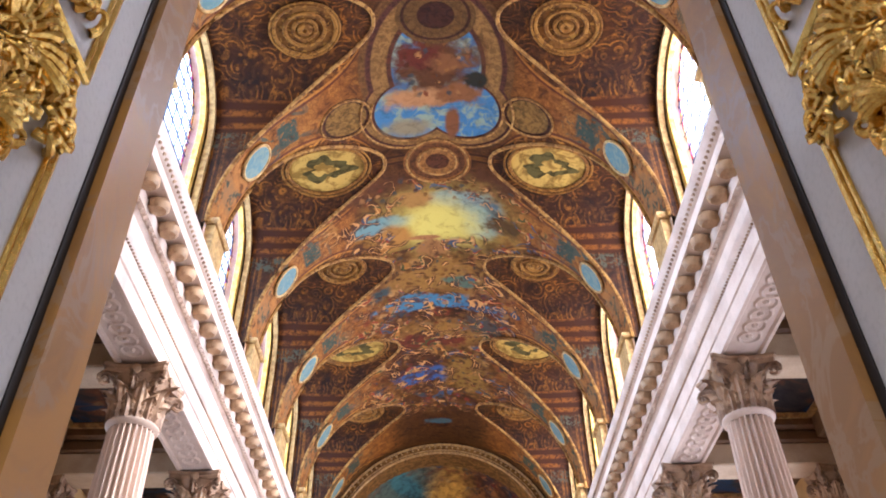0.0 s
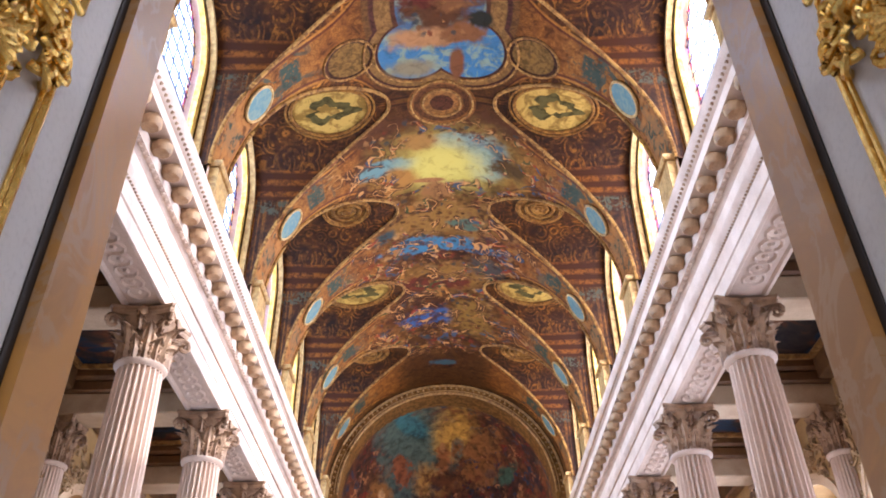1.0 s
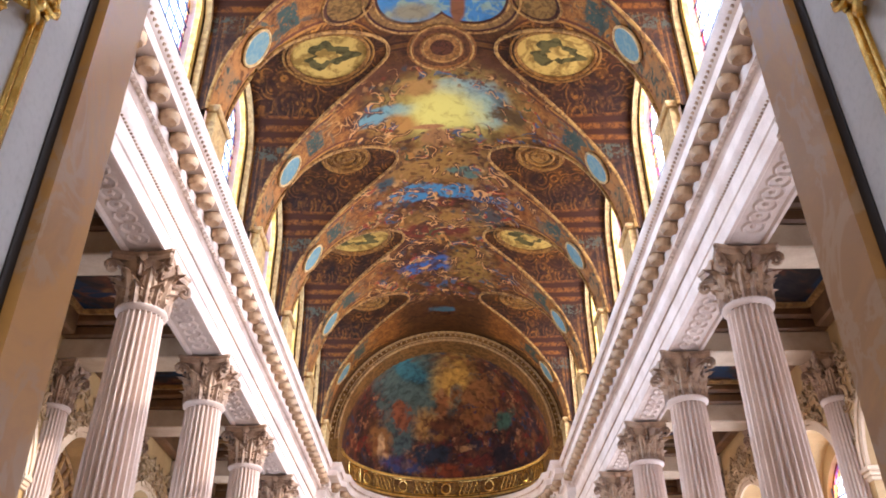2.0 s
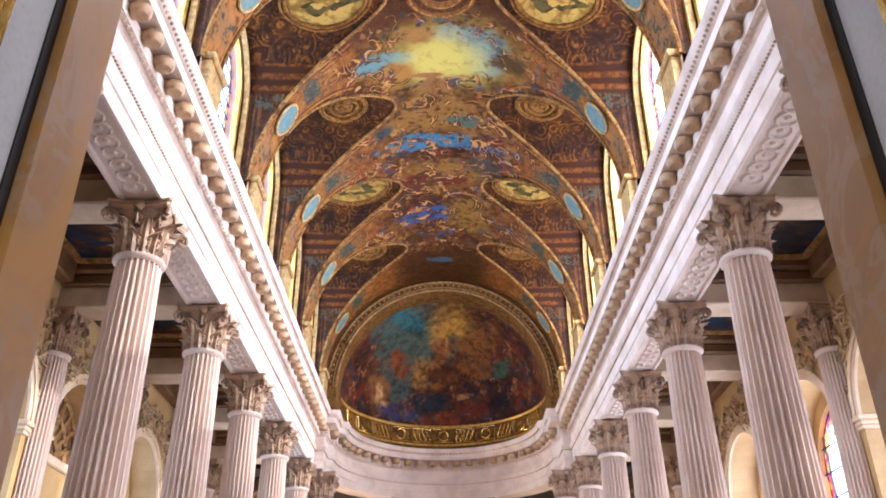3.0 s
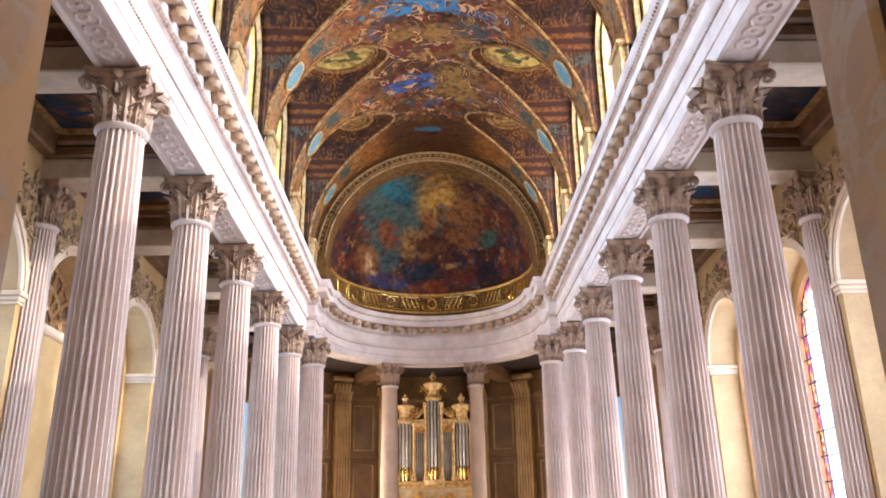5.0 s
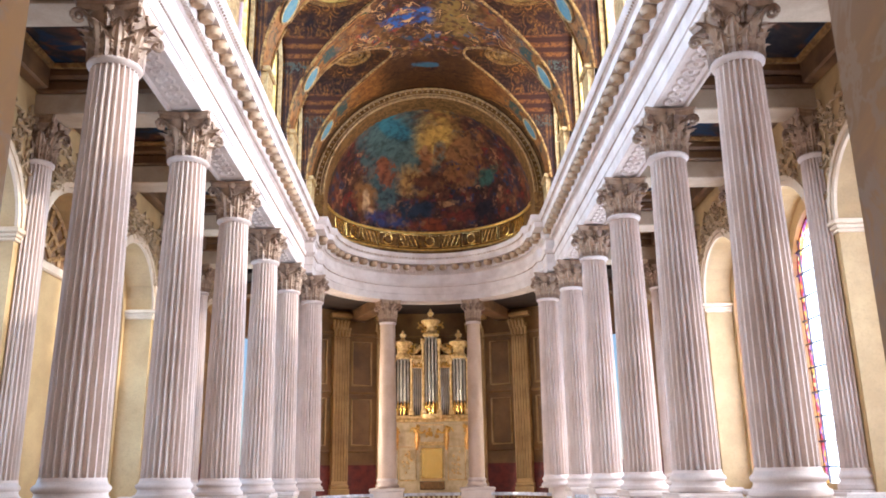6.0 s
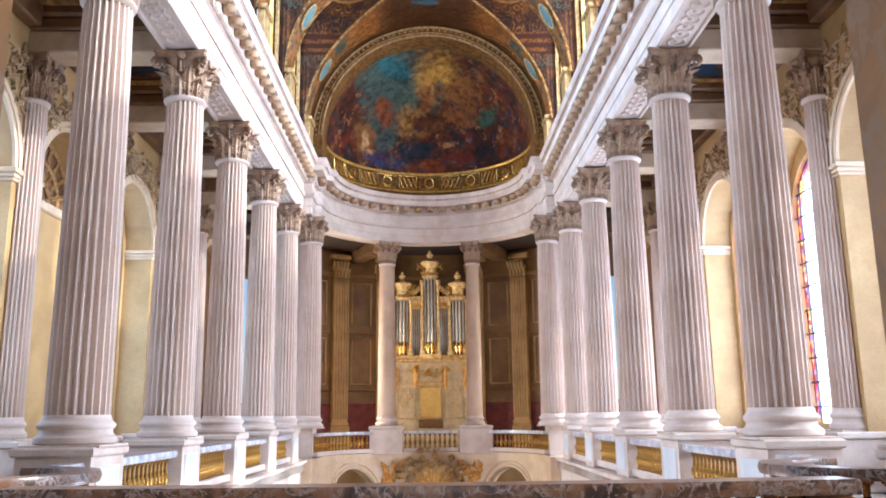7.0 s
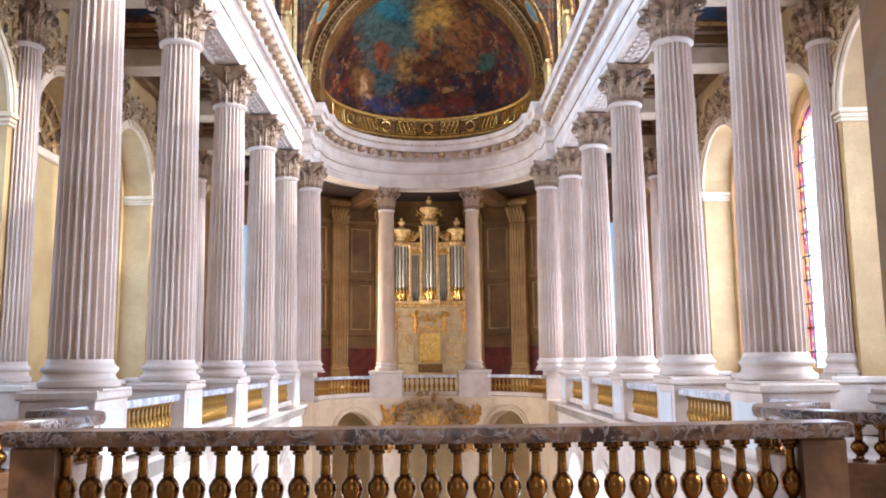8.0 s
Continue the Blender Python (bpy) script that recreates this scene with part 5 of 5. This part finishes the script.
arch = Shape().archivolt(end, 0, RA, 4.84, VC, 11.8, -0.12, 1.05, 40)
ar = structure(arch.obj("wall_arch", M_ARCH, smooth=True), "gilded arch framing the half dome", "arch")
for r, q in ((RA + 0.04, 0.05), (4.79, 0.05), (RA + 0.16, 0.025)):
    Shape().tube([(-r * math.cos(math.pi * k / 40), YA - 1.14, VC + r * math.sin(math.pi * k / 40)) for k in range(41)], q, 6).obj("moulding", M_GILTEDGE, ar, smooth=True)
for k in range(61):
    a = math.pi * k / 60
    bd = Shape().lathe([(0.01, -0.05), (0.055, 0.0), (0.01, 0.05)], 6, (-4.66 * math.cos(a), YA - 1.14, VC + 4.66 * math.sin(a)))
    bd.obj("bead", M_GILTEDGE, ar)
endw = Shape()
for k in range(40):
    a, b = math.pi * k / 40, math.pi * (k + 1) / 40
    endw.add([(-4.8 * math.cos(a), YA + 0.3, VC + 4.8 * math.sin(a)), (-4.8 * math.cos(b), YA + 0.3, VC + 4.8 * math.sin(b)), (-9 * math.cos(b), YA + 0.3, VC + 9 * math.sin(b)), (-9 * math.cos(a), YA + 0.3, VC + 9 * math.sin(a))], [(0, 1, 2, 3)])
structure(endw.obj("wall_end", M_PINK), "plain end wall above the apse arch", "wall")

# clustered end piers with pilasters
for side in (-1, 1):
    lp = Shape().box(*sorted((side * 4.62, side * 5.95)), 32.8, 34.6, NF, 0.05, 0.03)
    structure(lp.obj("wall_pier", M_CREAM), "cream stone corner pier of the lower storey", "wall")
    pr = thing("pier", "fluted corner pier between nave and apse", "pier", "corner piers", (side * 5.35, 34.2, 0))
    sh = Shape()
    sh.box(-0.62, 0.62, -0.6, 0.6, 0.0, AZ)
    sh.obj("body", M_STONE, pr)
    for q in range(6):
        Shape().box(*sorted((-side * 0.62, -side * 0.67)), -0.52 + q * 0.19, -0.42 + q * 0.19, 1.7, 8.7, 0.02).obj("fillet", M_SHAFT, pr)

# ambulatory wall, ceiling, floor and balustrades
WA0, WA1 = 0.40, 0.62
band("wall_ambulatory", 9.3, -0.35, 10.9, M_APSEWALL, "ambulatory stone wall, darkened for its depth", "wall", WA1, math.pi - WA1, 48, 0.4)
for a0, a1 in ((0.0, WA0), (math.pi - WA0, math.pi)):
    band("wall_flank", 9.3, -0.35, 10.9, M_APSEWALL, "ambulatory stone wall, darkened for its depth", "wall", a0, a1, 10, 0.4)
# Openings and lamps added out of view to light organ and apse.
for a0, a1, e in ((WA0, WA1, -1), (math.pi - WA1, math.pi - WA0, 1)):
    band("wall_sill", 9.3, -0.35, 1.3, M_APSEWALL, "stone sill below an added ambulatory opening", "wall", a0, a1, 6, 0.4)
    band("wall_head", 9.3, 8.0, 10.9, M_APSEWALL, "stone head above an added ambulatory opening", "wall", a0, a1, 6, 0.4)
    am = (a0 + a1) / 2
    window_light(-9.7 * math.cos(am), YA + 9.7 * math.sin(am), 3.6, 1.9, 4.4, 480 if e > 0 else 1500, (1.0, 0.84, 0.62), (math.cos(am), -math.sin(am), 0))
amb = bpy.data.objects["wall_ambulatory"]
for k in range(1, 12):
    a = math.pi * k / 12
    if k in (2, 6, 10):
        continue
    cx, cy = -9.1 * math.cos(a), YA + 9.1 * math.sin(a)
    p = Shape().box(-0.42, 0.42, -0.10, 0.14, 1.4, 8.55, 0.02).box(-0.5, 0.5, -0.2, 0.2, 0.0, 1.2, 0.03).box(-0.47, 0.47, -0.17, 0.17, 1.2, 1.4, 0.05).box(-0.56, 0.56, -0.24, 0.2, 9.55, 9.8, 0.05)
    for q in range(6):
        for e in (-0.17, 0.17):
            p.box(-0.40 + q * 0.145, -0.325 + q * 0.145, e - 0.05, e + 0.05, 1.55, 8.5, 0.015)
    for tier, (zz, out) in enumerate(((8.6, 0.02), (8.95, 0.06))):
        for q in range(5):
            for e in (-1, 1):
                u = -0.36 + 0.18 * q + (0.09 if tier else 0)
                p.tube([(u, e * 0.13, zz), (u * 1.06, e * (0.19 + out), zz + 0.28), (u * 1.12, e * (0.30 + out), zz + 0.40), (u * 1.12, e * (0.33 + out), zz + 0.32)], 0.075, 6, lambda t: 1.15 - 0.6 * t)
    o = p.obj("pilaster", M_PILASTER, amb)
    o.matrix_basis = look((cx, cy, 0), (0, YA, 0)) @ pose(0, 0, 0, -90, 0, 0)
for z0, th in ((5.75, 0.09), (8.7, 0.10), (2.9, 0.06)):
    mw = [(-9.22 * math.cos(q), YA + 9.22 * math.sin(q)) for q in [WA1 + (math.pi - 2 * WA1) * k / 40 for k in range(41)]]
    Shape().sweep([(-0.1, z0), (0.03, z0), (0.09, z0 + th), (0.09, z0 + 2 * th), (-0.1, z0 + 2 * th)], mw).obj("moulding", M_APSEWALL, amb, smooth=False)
for k in range(1, 11):
    am_ = math.pi * (k + 0.5) / 12
    if WA1 + 0.1 < am_ < math.pi - WA1 - 0.1:
        for za, zb in ((3.25, 5.5), (6.2, 8.4)):
            q = [(am_ - 0.055, za), (am_ + 0.055, za), (am_ + 0.055, zb), (am_ - 0.055, zb), (am_ - 0.055, za)]
            Shape().tube([polar(9.24)(u, z, 0) for u, z in q], 0.06, 5).obj("panel_frame", M_PILASTER, amb)
wn = [(-9.2 * math.cos(a), YA + 9.2 * math.sin(a)) for a in [math.pi * k / 40 for k in range(41)]]
structure(Shape().sweep([(-0.1, 0.0), (0.02, 0.0), (0.05, 0.6), (0.0, 2.3), (-0.1, 2.3)], wn).obj("baseboard", M_REDMARBLE, smooth=True), "dark red marble wainscot of the ambulatory", "wainscot")


def half_ring(r0, r1, z0, z1, n=36):
    s = Shape()
    for k in range(n):
        a, b = math.pi * k / n, math.pi * (k + 1) / n
        q = [(-r * math.cos(t), YA + r * math.sin(t)) for r, t in ((r0, a), (r1, a), (r1, b), (r0, b))]
        s.add([(*p, z0) for p in q] + [(*p, z1) for p in q], [(3, 2, 1, 0), (4, 5, 6, 7), (3, 0, 4, 7), (1, 2, 6, 5)])
    return s


structure(half_ring(4.9, 9.7, -0.35, 0.0).obj("floor", M_FLOOR), "marble floor of the ambulatory gallery", "floor")
structure(half_ring(5.2, 9.9, 10.0, 10.3).obj("ceiling", M_CEILSHADE), "ambulatory ceiling, near black for its shade", "ceiling")
structure(Shape().box(-5.5, 5.5, YA - 1, YA + 10.5, 18.6, 18.8).obj("ceiling", M_STONE), "roof above the apse", "ceiling")
for sgn in (-1, 1):
    for aa in (1.15, 0.25):
        rb = Shape().box(-0.38, 0.38, 5.3, 9.25, 9.45, 9.98, 0.03)
        o = structure(rb.obj("beam", M_BEAM), "radial stone beam of the ambulatory, brown with shade", "beam")
        o.matrix_basis = pose(0, YA, 0, 0, 0, sgn * (90 - math.degrees(aa)))
for a0, a1 in ((0.10, 0.98), (1.30, math.pi - 1.30), (math.pi - 0.98, math.pi - 0.10)):
    pts = [(-4.75 * math.cos(a0 + (a1 - a0) * k / 10), YA + 4.75 * math.sin(a0 + (a1 - a0) * k / 10)) for k in range(11)]
    balustrade("gilt balustrade of the apse gallery", pts, 1.0, bal_gold, 0.225, M_RAILSIDE, M_STONE, 0.62, "apse balustrades")
bpy.data.objects.remove(bal_gold)
for side in (-1, 1):
    pp = thing("pedestal", "white stone pedestal below an apse column", "pedestal", "pedestals", (side * 2.0, 38.0, 0))
    Shape().box(-0.72, 0.72, -0.72, 0.6, 0.0, 1.08, 0.02).obj("body", M_STONE, pp)
    Shape().box(-0.76, 0.76, -0.76, 0.64, 1.08, 1.22, 0.03).obj("cap", M_STONE, pp)
structure(half_ring(9.4, 9.7, NF, -0.35).obj("wall", M_WALL), "stone wall of the lower ambulatory", "wall")
# lower apse wall with arches
pl = polar(4.72)
for a0, a1, ac, ha, hz, spring in ((0.0, 1.19, 0.76, 0.27, 1.28, -1.85), (1.19, math.pi - 1.19, math.pi / 2, 0.23, 1.08, -1.42), (math.pi - 1.19, math.pi, math.pi - 0.76, 0.27, 1.28, -1.85)):
    w = Shape().arched(pl, a0, a1, NF, -0.05, ac, ha, spring, NF, 0.6, 18, hz)
    lw = structure(w.obj("wall", M_CREAM), "cream stone arcade of the lower apse", "wall")
    for grow, rad in ((1.06, 0.06), (1.2, 0.04)):
        Shape().tube([pl(ac - ha * grow * math.cos(math.pi * k / 20), spring + hz * grow * math.sin(math.pi * k / 20), -0.03) for k in range(21)], rad, 6).obj("archivolt", M_CREAM, lw, smooth=True)
structure(half_ring(4.6, 4.95, -0.30, 0.05).obj("trim", M_CREAM), "moulded floor edge of the apse gallery", "trim")
for sgn in (-1, 1):
    tr = thing("trophy", "gilded carved trophy on the lower apse wall", "relief", "apse trophies")
    rnd = random.Random(31 + sgn)
    for k in range(46):
        aa, zz, r = math.pi / 2 + sgn * rnd.uniform(0.28, 0.48), rnd.uniform(-2.4, -0.5), rnd.uniform(0.10, 0.22)
        px_, py_, _ = pl(aa, 0, -0.02)
        q = [(px_ + r * 0.6 * math.cos(rnd.uniform(0, 6) + t * 4) * (1 - t), py_ - 0.12 * math.sin(3 * t), zz + r * 2 * t) for t in [j / 6 for j in range(7)]]
        Shape().tube(q, 0.07, 6, lambda t: 1.3 - t).obj("leaf", M_ORANGE, tr, smooth=True)


# ---- organ ----
def organ():
    t = thing("organ", "gilded pipe organ with dark tin pipes and carved crests", "organ", "", (0, 41.2, 0))
    Shape().box(-1.85, 1.85, 0.0, 1.4, 0.0, 4.3, 0.03).obj("body", M_ORGANCASE, t, "pale carved lower case")
    Shape().box(-1.95, 1.95, -0.14, 1.4, 4.3, 4.46, 0.05).box(-2.05, 2.05, -0.24, 1.4, 4.46, 4.62, 0.05).obj("cornice", M_ORGAN, t, "cream and gold cornice")
    Shape().lathe([(0.1, 4.3), (0.5, 4.42), (0.55, 4.64)], 16, (0, -0.05, 0)).obj("bracket", M_ORGAN, t, smooth=True)
    Shape().box(-0.52, 0.52, -0.05, 0.02, 1.6, 3.05, 0.03).obj("panel", M_GILTBRIGHT, t, "bright gilt relief panel")
    fr = Shape()
    for xa, xb, za, zb in ((-0.58, 0.58, 1.54, 3.11), (-1.62, -0.78, 1.54, 3.11), (0.78, 1.62, 1.54, 3.11), (-0.58, 0.58, 3.3, 4.15)):
        q = [(xa, za), (xb, za), (xb, zb), (xa, zb), (xa, za)]
        Shape().tube([(u, -0.03, z) for u, z in q], 0.035, 5).obj("panel_frame", M_ORGAN, t, smooth=True)
    rnd = random.Random(5)

    def swag(cx, cz, w, h, count, size, mat, name, label):
        for k in range(count):
            r = rnd.uniform(0.5, 1.0) * size
            sh = Shape().lathe([(r * 0.3, -r), (r, -r * 0.3), (r * 0.8, r * 0.5), (r * 0.1, r)], 6, (cx + rnd.uniform(-w, w), -0.06, cz + rnd.uniform(-h, h)))
            sh.obj(name, mat, t, label, True)

    for x in (-0.72, 0.72, -1.72, 1.72):     # carved plain uprights beside the panels
        swag(x, 3.95, 0.12, 0.16, 7, 0.11, M_GILT, "ornament", "gilt carved ornament")
        Shape().lathe([(0.05, 2.95), (0.10, 3.2), (0.13, 3.5), (0.09, 3.75), (0.11, 3.95)], 8, (x, -0.08, 0)).obj("ornament", M_ORANGE, t, smooth=True)
    swag(0, 3.75, 0.30, 0.22, 16, 0.09, M_GILT, "ornament", "gilt carved ornament")
    for e in (-1, 1):
        arm = [(e * (0.72 + 0.34 * v), -0.12, 3.78 + 0.22 * math.sin(v * 3.0)) for v in [k / 6 for k in range(7)]]
        Shape().tube(arm, 0.06, 6, lambda v: 1.2 - 0.6 * v).obj("ornament", M_GILT, t, "gilt carved festoon", True)
        arm = [(e * (0.70 - 0.40 * v), -0.12, 3.90 - 0.14 * math.sin(v * 3.1)) for v in [k / 6 for k in range(7)]]
        Shape().tube(arm, 0.05, 6).obj("ornament", M_GILT, t, "gilt carved festoon", True)
    Shape().box(-0.62, 0.62, -0.10, 0.02, 3.16, 3.26, 0.02).obj("ledge", M_ORGAN, t, "gilt ledge")
    Shape().box(-0.60, 0.60, -0.16, 0.02, 1.10, 1.48, 0.03).obj("keyboard_shelf", M_GILTDARK, t, "dark carved shelf")
    for x in (-1.2, 1.2):
        swag(x, 2.35, 0.22, 0.55, 16, 0.08, M_ORGAN, "ornament", "carved trophy")
    for x in (-1.82, -0.98, -0.40, 0.40, 0.98, 1.82):
        Shape().lathe([(0.13, 4.62), (0.15, 4.75), (0.08, 4.95), (0.065, 7.2 if abs(x) > 0.5 else 8.2), (0.12, 7.4 if abs(x) > 0.5 else 8.4)], 8, (x, -0.02, 0)).obj("post", M_ORGAN, t, "gilt turned post", True)
    # A solid black block gives the shade behind the pipes.
    Shape().box(-1.85, 1.85, 0.35, 1.4, 4.62, 7.55).box(-0.42, 0.42, 0.36, 1.39, 7.55, 8.6).obj("back", M_DARK, t, "black block for the shade inside the case")
    for xc, n, top, bow in ((-1.40, 4, 7.55, 0.16), (0.0, 4, 8.65, 0.20), (1.40, 4, 7.55, 0.16)):
        for k in range(n):
            u = (k - (n - 1) / 2)
            x, y = xc + u * 0.165, 0.12 - bow * math.cos(u / n * math.pi)
            Shape().lathe([(0.02, 4.66), (0.055, 5.3), (0.062, 5.34), (0.062, top)], 10, (x, y, 0)).obj("pipe", M_PIPE, t, "tin pipe", True)
            Shape().lathe([(0.03, 4.62), (0.075, 4.80), (0.085, 5.05), (0.02, 5.32)], 7, (x, y - 0.05, 0)).obj("pipe_foot", M_GILTBRIGHT, t, "gilt leaf at a pipe foot", True)
        Shape().lathe([(0.36, top - 0.15), (0.42, top - 0.05), (0.40, top + 0.04), (0.30, top + 0.12), (0.29, top + 0.30), (0.36, top + 0.48), (0.47, top + 0.60), (0.49, top + 0.68), (0.40, top + 0.74), (0.22, top + 0.78), (0.12, top + 0.84), (0.08, top + 0.92), (0.16, top + 1.02), (0.17, top + 1.10), (0.06, top + 1.18), (0.08, top + 1.24), (0.02, top + 1.32)], 12, (xc, 0.1, 0)).obj("crest", M_ORGAN, t, "carved gilt crest with an urn", True)
        for e in (-1, 1):
            q = [(xc + e * (0.50 + 0.13 * math.cos(g)), 0.06, top + 0.30 + 0.34 * g / 6 + 0.10 * math.sin(g)) for g in [k * 0.55 for k in range(12)]]
            Shape().tube(q, 0.055, 6, lambda v: 1.2 - 0.6 * v).obj("crest_scroll", M_GILT, t, "carved gilt scroll", True)
        swag(xc, top + 0.25, 0.46, 0.22, 22, 0.09, M_GILT, "ornament", "gilt carved ornament")
    for xc in (-0.69, 0.69):
        for k in range(5):
            x = xc + (k - 2) * 0.10
            Shape().lathe([(0.015, 4.66), (0.036, 5.1), (0.040, 5.14), (0.040, 7.05)], 8, (x, 0.18, 0)).obj("pipe", M_PIPE, t, "tin pipe", True)
        Shape().box(xc - 0.30, xc + 0.30, 0.02, 0.30, 6.95, 7.6, 0.03).obj("pipe_shade", M_ORGAN, t, "carved gilt pipe shade")
        swag(xc, 7.1, 0.26, 0.10, 12, 0.08, M_GILT, "ornament", "gilt carved ornament")
        for k in range(6):
            e = 1 if xc > 0 else -1
            Shape().lathe([(0.02, -0.14), (0.12, -0.05), (0.10, 0.08), (0.02, 0.16)], 7, (e * (0.42 + 0.11 * k), 0.08, 8.25 - 0.55 * (k / 5) ** 0.5 + 0.1 * (k == 5))).obj("crest_scroll", M_ORGAN, t, "carved gilt scroll", True)
    return t


organ()

# ---- altar glory against the lower apse ----
al = thing("altar_glory", "gilt sunburst and clouds above the high altar", "altar", "", (0, 37.75, -1.75))
gl = Shape()
rnd = random.Random(9)
for k in range(60):
    a = rnd.uniform(0, math.pi)
    r1 = rnd.uniform(0.7, 1.5)
    gl.tube([(0.3 * math.cos(a), 0, 0.3 * math.sin(a)), (r1 * math.cos(a), 0.05, r1 * math.sin(a))], 0.05, 4, lambda t: 1.2 - t)
gl.obj("rays", M_GILT, al, "gilt rays")
cl = Shape()
for k in range(70):
    a = rnd.uniform(0, math.pi)
    r1, r = rnd.uniform(0.9, 1.7), rnd.uniform(0.06, 0.16)
    cl.lathe([(r * 0.2, -r), (r, -r * 0.3), (r * 0.85, r * 0.5), (r * 0.1, r)], 7, (r1 * math.cos(a), rnd.uniform(-0.1, 0.15), r1 * math.sin(a) + 0.3))
cl.obj("clouds", M_GILTMID, al, "bronze clouds", True)
ab = Shape().box(-1.5, 1.5, -0.4, 0.6, NF + 2.0, NF + 3.2, 0.05).box(-2.2, 2.2, -1.2, 0.8, NF + 2.0 - 0.01, NF + 2.2, 0.02)
ab.obj("table", M_JAMB, al, "brown marble altar table")


# ---- unseen west wall above the royal gallery, with a window added for light ----
ww = Shape().arched(lambda a, z, d: (a, 2.0 - d, z), -10.3, 10.3, 6.0, 18.9, 0.0, 1.9, 14.0, 9.0, 0.35)
structure(ww.obj("wall_west", M_STONE), "unseen stone west wall with a window added for light", "wall")
sw = Shape()
for side in (-1, 1):
    sw.box(*sorted((side * 6.0, side * 10.3)), 1.65, 2.0, -0.35, 6.0)
structure(sw.obj("wall_flank", M_STONE), "unseen wall that closes an aisle against the sky", "wall")
# Added lamp warms the columns' near faces; no west window is seen.
window_light(0, 1.6, 12.4, 3.8, 6.6, 190, (1.0, 0.82, 0.64), (0, 1, 0))

# ---- royal gallery, doorway and the room behind ----
structure(Shape().box(-10.2, 10.2, -5.0, 7.6, -0.35, 0.0).obj("floor", M_FLOOR), "marble floor of the royal gallery", "floor")
dw = Shape()
for side in (-1, 1):
    dw.box(*sorted((side * 0.86, side * 6.0)), 1.40, 1.60, 0.0, 6.0)
dw.box(-0.86, 0.86, 1.40, 1.60, 5.3, 6.0)
structure(dw.obj("wall_door", M_JAMB), "brown marble wall with a tall doorway", "wall")
rm = Shape()
rm.box(-6.0, -3.5, -5.0, -4.8, 0.0, 6.0).box(3.5, 6.0, -5.0, -4.8, 0.0, 6.0).box(-3.5, 3.5, -5.0, -4.8, 0.0, 1.0).box(-3.5, 3.5, -5.0, -4.8, 5.4, 6.0).box(-6.2, -6.0, -5.0, 1.62, 0.0, 6.0).box(6.0, 6.2, -5.0, 1.62, 0.0, 6.0)
structure(rm.obj("wall_room", M_PAINT), "unseen walls of the room behind, with an added window opening", "wall")
# Lamp in the added opening, to brighten door leaves and jambs.
window_light(0, -4.9, 3.2, 6.6, 4.2, 230, (1.0, 0.97, 0.92), (0, 1, 0))
structure(Shape().box(-6.2, 6.2, -5.0, 1.62, 6.0, 6.2).obj("ceiling", M_PAINT), "plain ceiling of the room behind", "ceiling")
for side in (-1, 1):
    d = thing("door", "grey-white panelled door leaf with gilt mouldings, standing open", "door", "door leaves", (side * 0.89, 1.41, 0))
    sx = side
    Shape().box(*sorted((0.0, sx * 0.06)), -0.95, -0.046, 0.02, 5.2, 0.004).obj("leaf", M_PAINT, d)
    # This strip stands for the shade in the gap between leaf and jamb.
    Shape().box(*sorted((-sx * 0.004, sx * 0.06)), -0.045, -0.012, 0.0, 5.25).obj("gap_strip", M_DARK, d, "black strip for the shaded gap beside the leaf")
    for z0, z1 in ((3.25, 5.0), (0.9, 3.14), (0.15, 0.8)):
        for off, rr in ((0.0, 0.012), (0.022, 0.007)):
            fr = Shape()
            q = [(-0.20 - off, z0 + off), (-0.84 + off, z0 + off), (-0.84 + off, z1 - off), (-0.20 - off, z1 - off), (-0.20 - off, z0 + off)]
            for (ya, za), (yb, zb) in zip(q, q[1:]):
                fr.tube([(-sx * 0.003, ya, za), (-sx * 0.003, yb, zb)], rr, 6)
            fr.obj("moulding", M_GILTBRIGHT, d, "gilt panel moulding", True)
    # carved gilt shell and scrolls at the head of the middle panel and at the foot of the upper one
    rnd = random.Random(21)
    for y0, z0, sy, sz, cnt in ((-0.50, 3.05, 0.27, 0.15, 46), (-0.50, 3.40, 0.22, 0.09, 22), (-0.50, 2.84, 0.12, 0.10, 14)):
        cv = Shape()
        for k in range(cnt * 3):
            u, v = rnd.uniform(-1, 1), rnd.uniform(-1, 1)
            if u * u + v * v > 1.1:
                continue
            a, r, tw = rnd.uniform(0, 6.28), rnd.uniform(0.015, 0.05), rnd.choice((-6, -4, 4, 6))
            pts = [(-sx * (0.006 + 0.035 * math.sin(t * 3.1)), y0 + sy * u + r * (1 - 0.7 * t) * math.cos(a + t * tw), z0 + sz * v + r * (1 - 0.7 * t) * math.sin(a + t * tw)) for t in [q / 10 for q in range(11)]]
            cv.tube(pts, 0.011, 6, lambda t: 1.3 - t)
        for k in range(13):
            a = math.pi * k / 12
            cv.tube([(-sx * 0.01, y0, z0 - 0.02), (-sx * 0.05, y0 + sy * 0.35 * math.cos(a), z0 - 0.02 + sz * 0.45 * math.sin(a)), (-sx * 0.055, y0 + sy * 0.55 * math.cos(a), z0 - 0.02 + sz * 0.7 * math.sin(a)), (-sx * 0.03, y0 + sy * 0.62 * math.cos(a), z0 - 0.02 + sz * 0.78 * math.sin(a))], 0.011, 6, lambda t: 0.6 + t)
        cv.obj("carving", M_GILTBRIGHT, d, "carved gilt shell and scrolls", True)
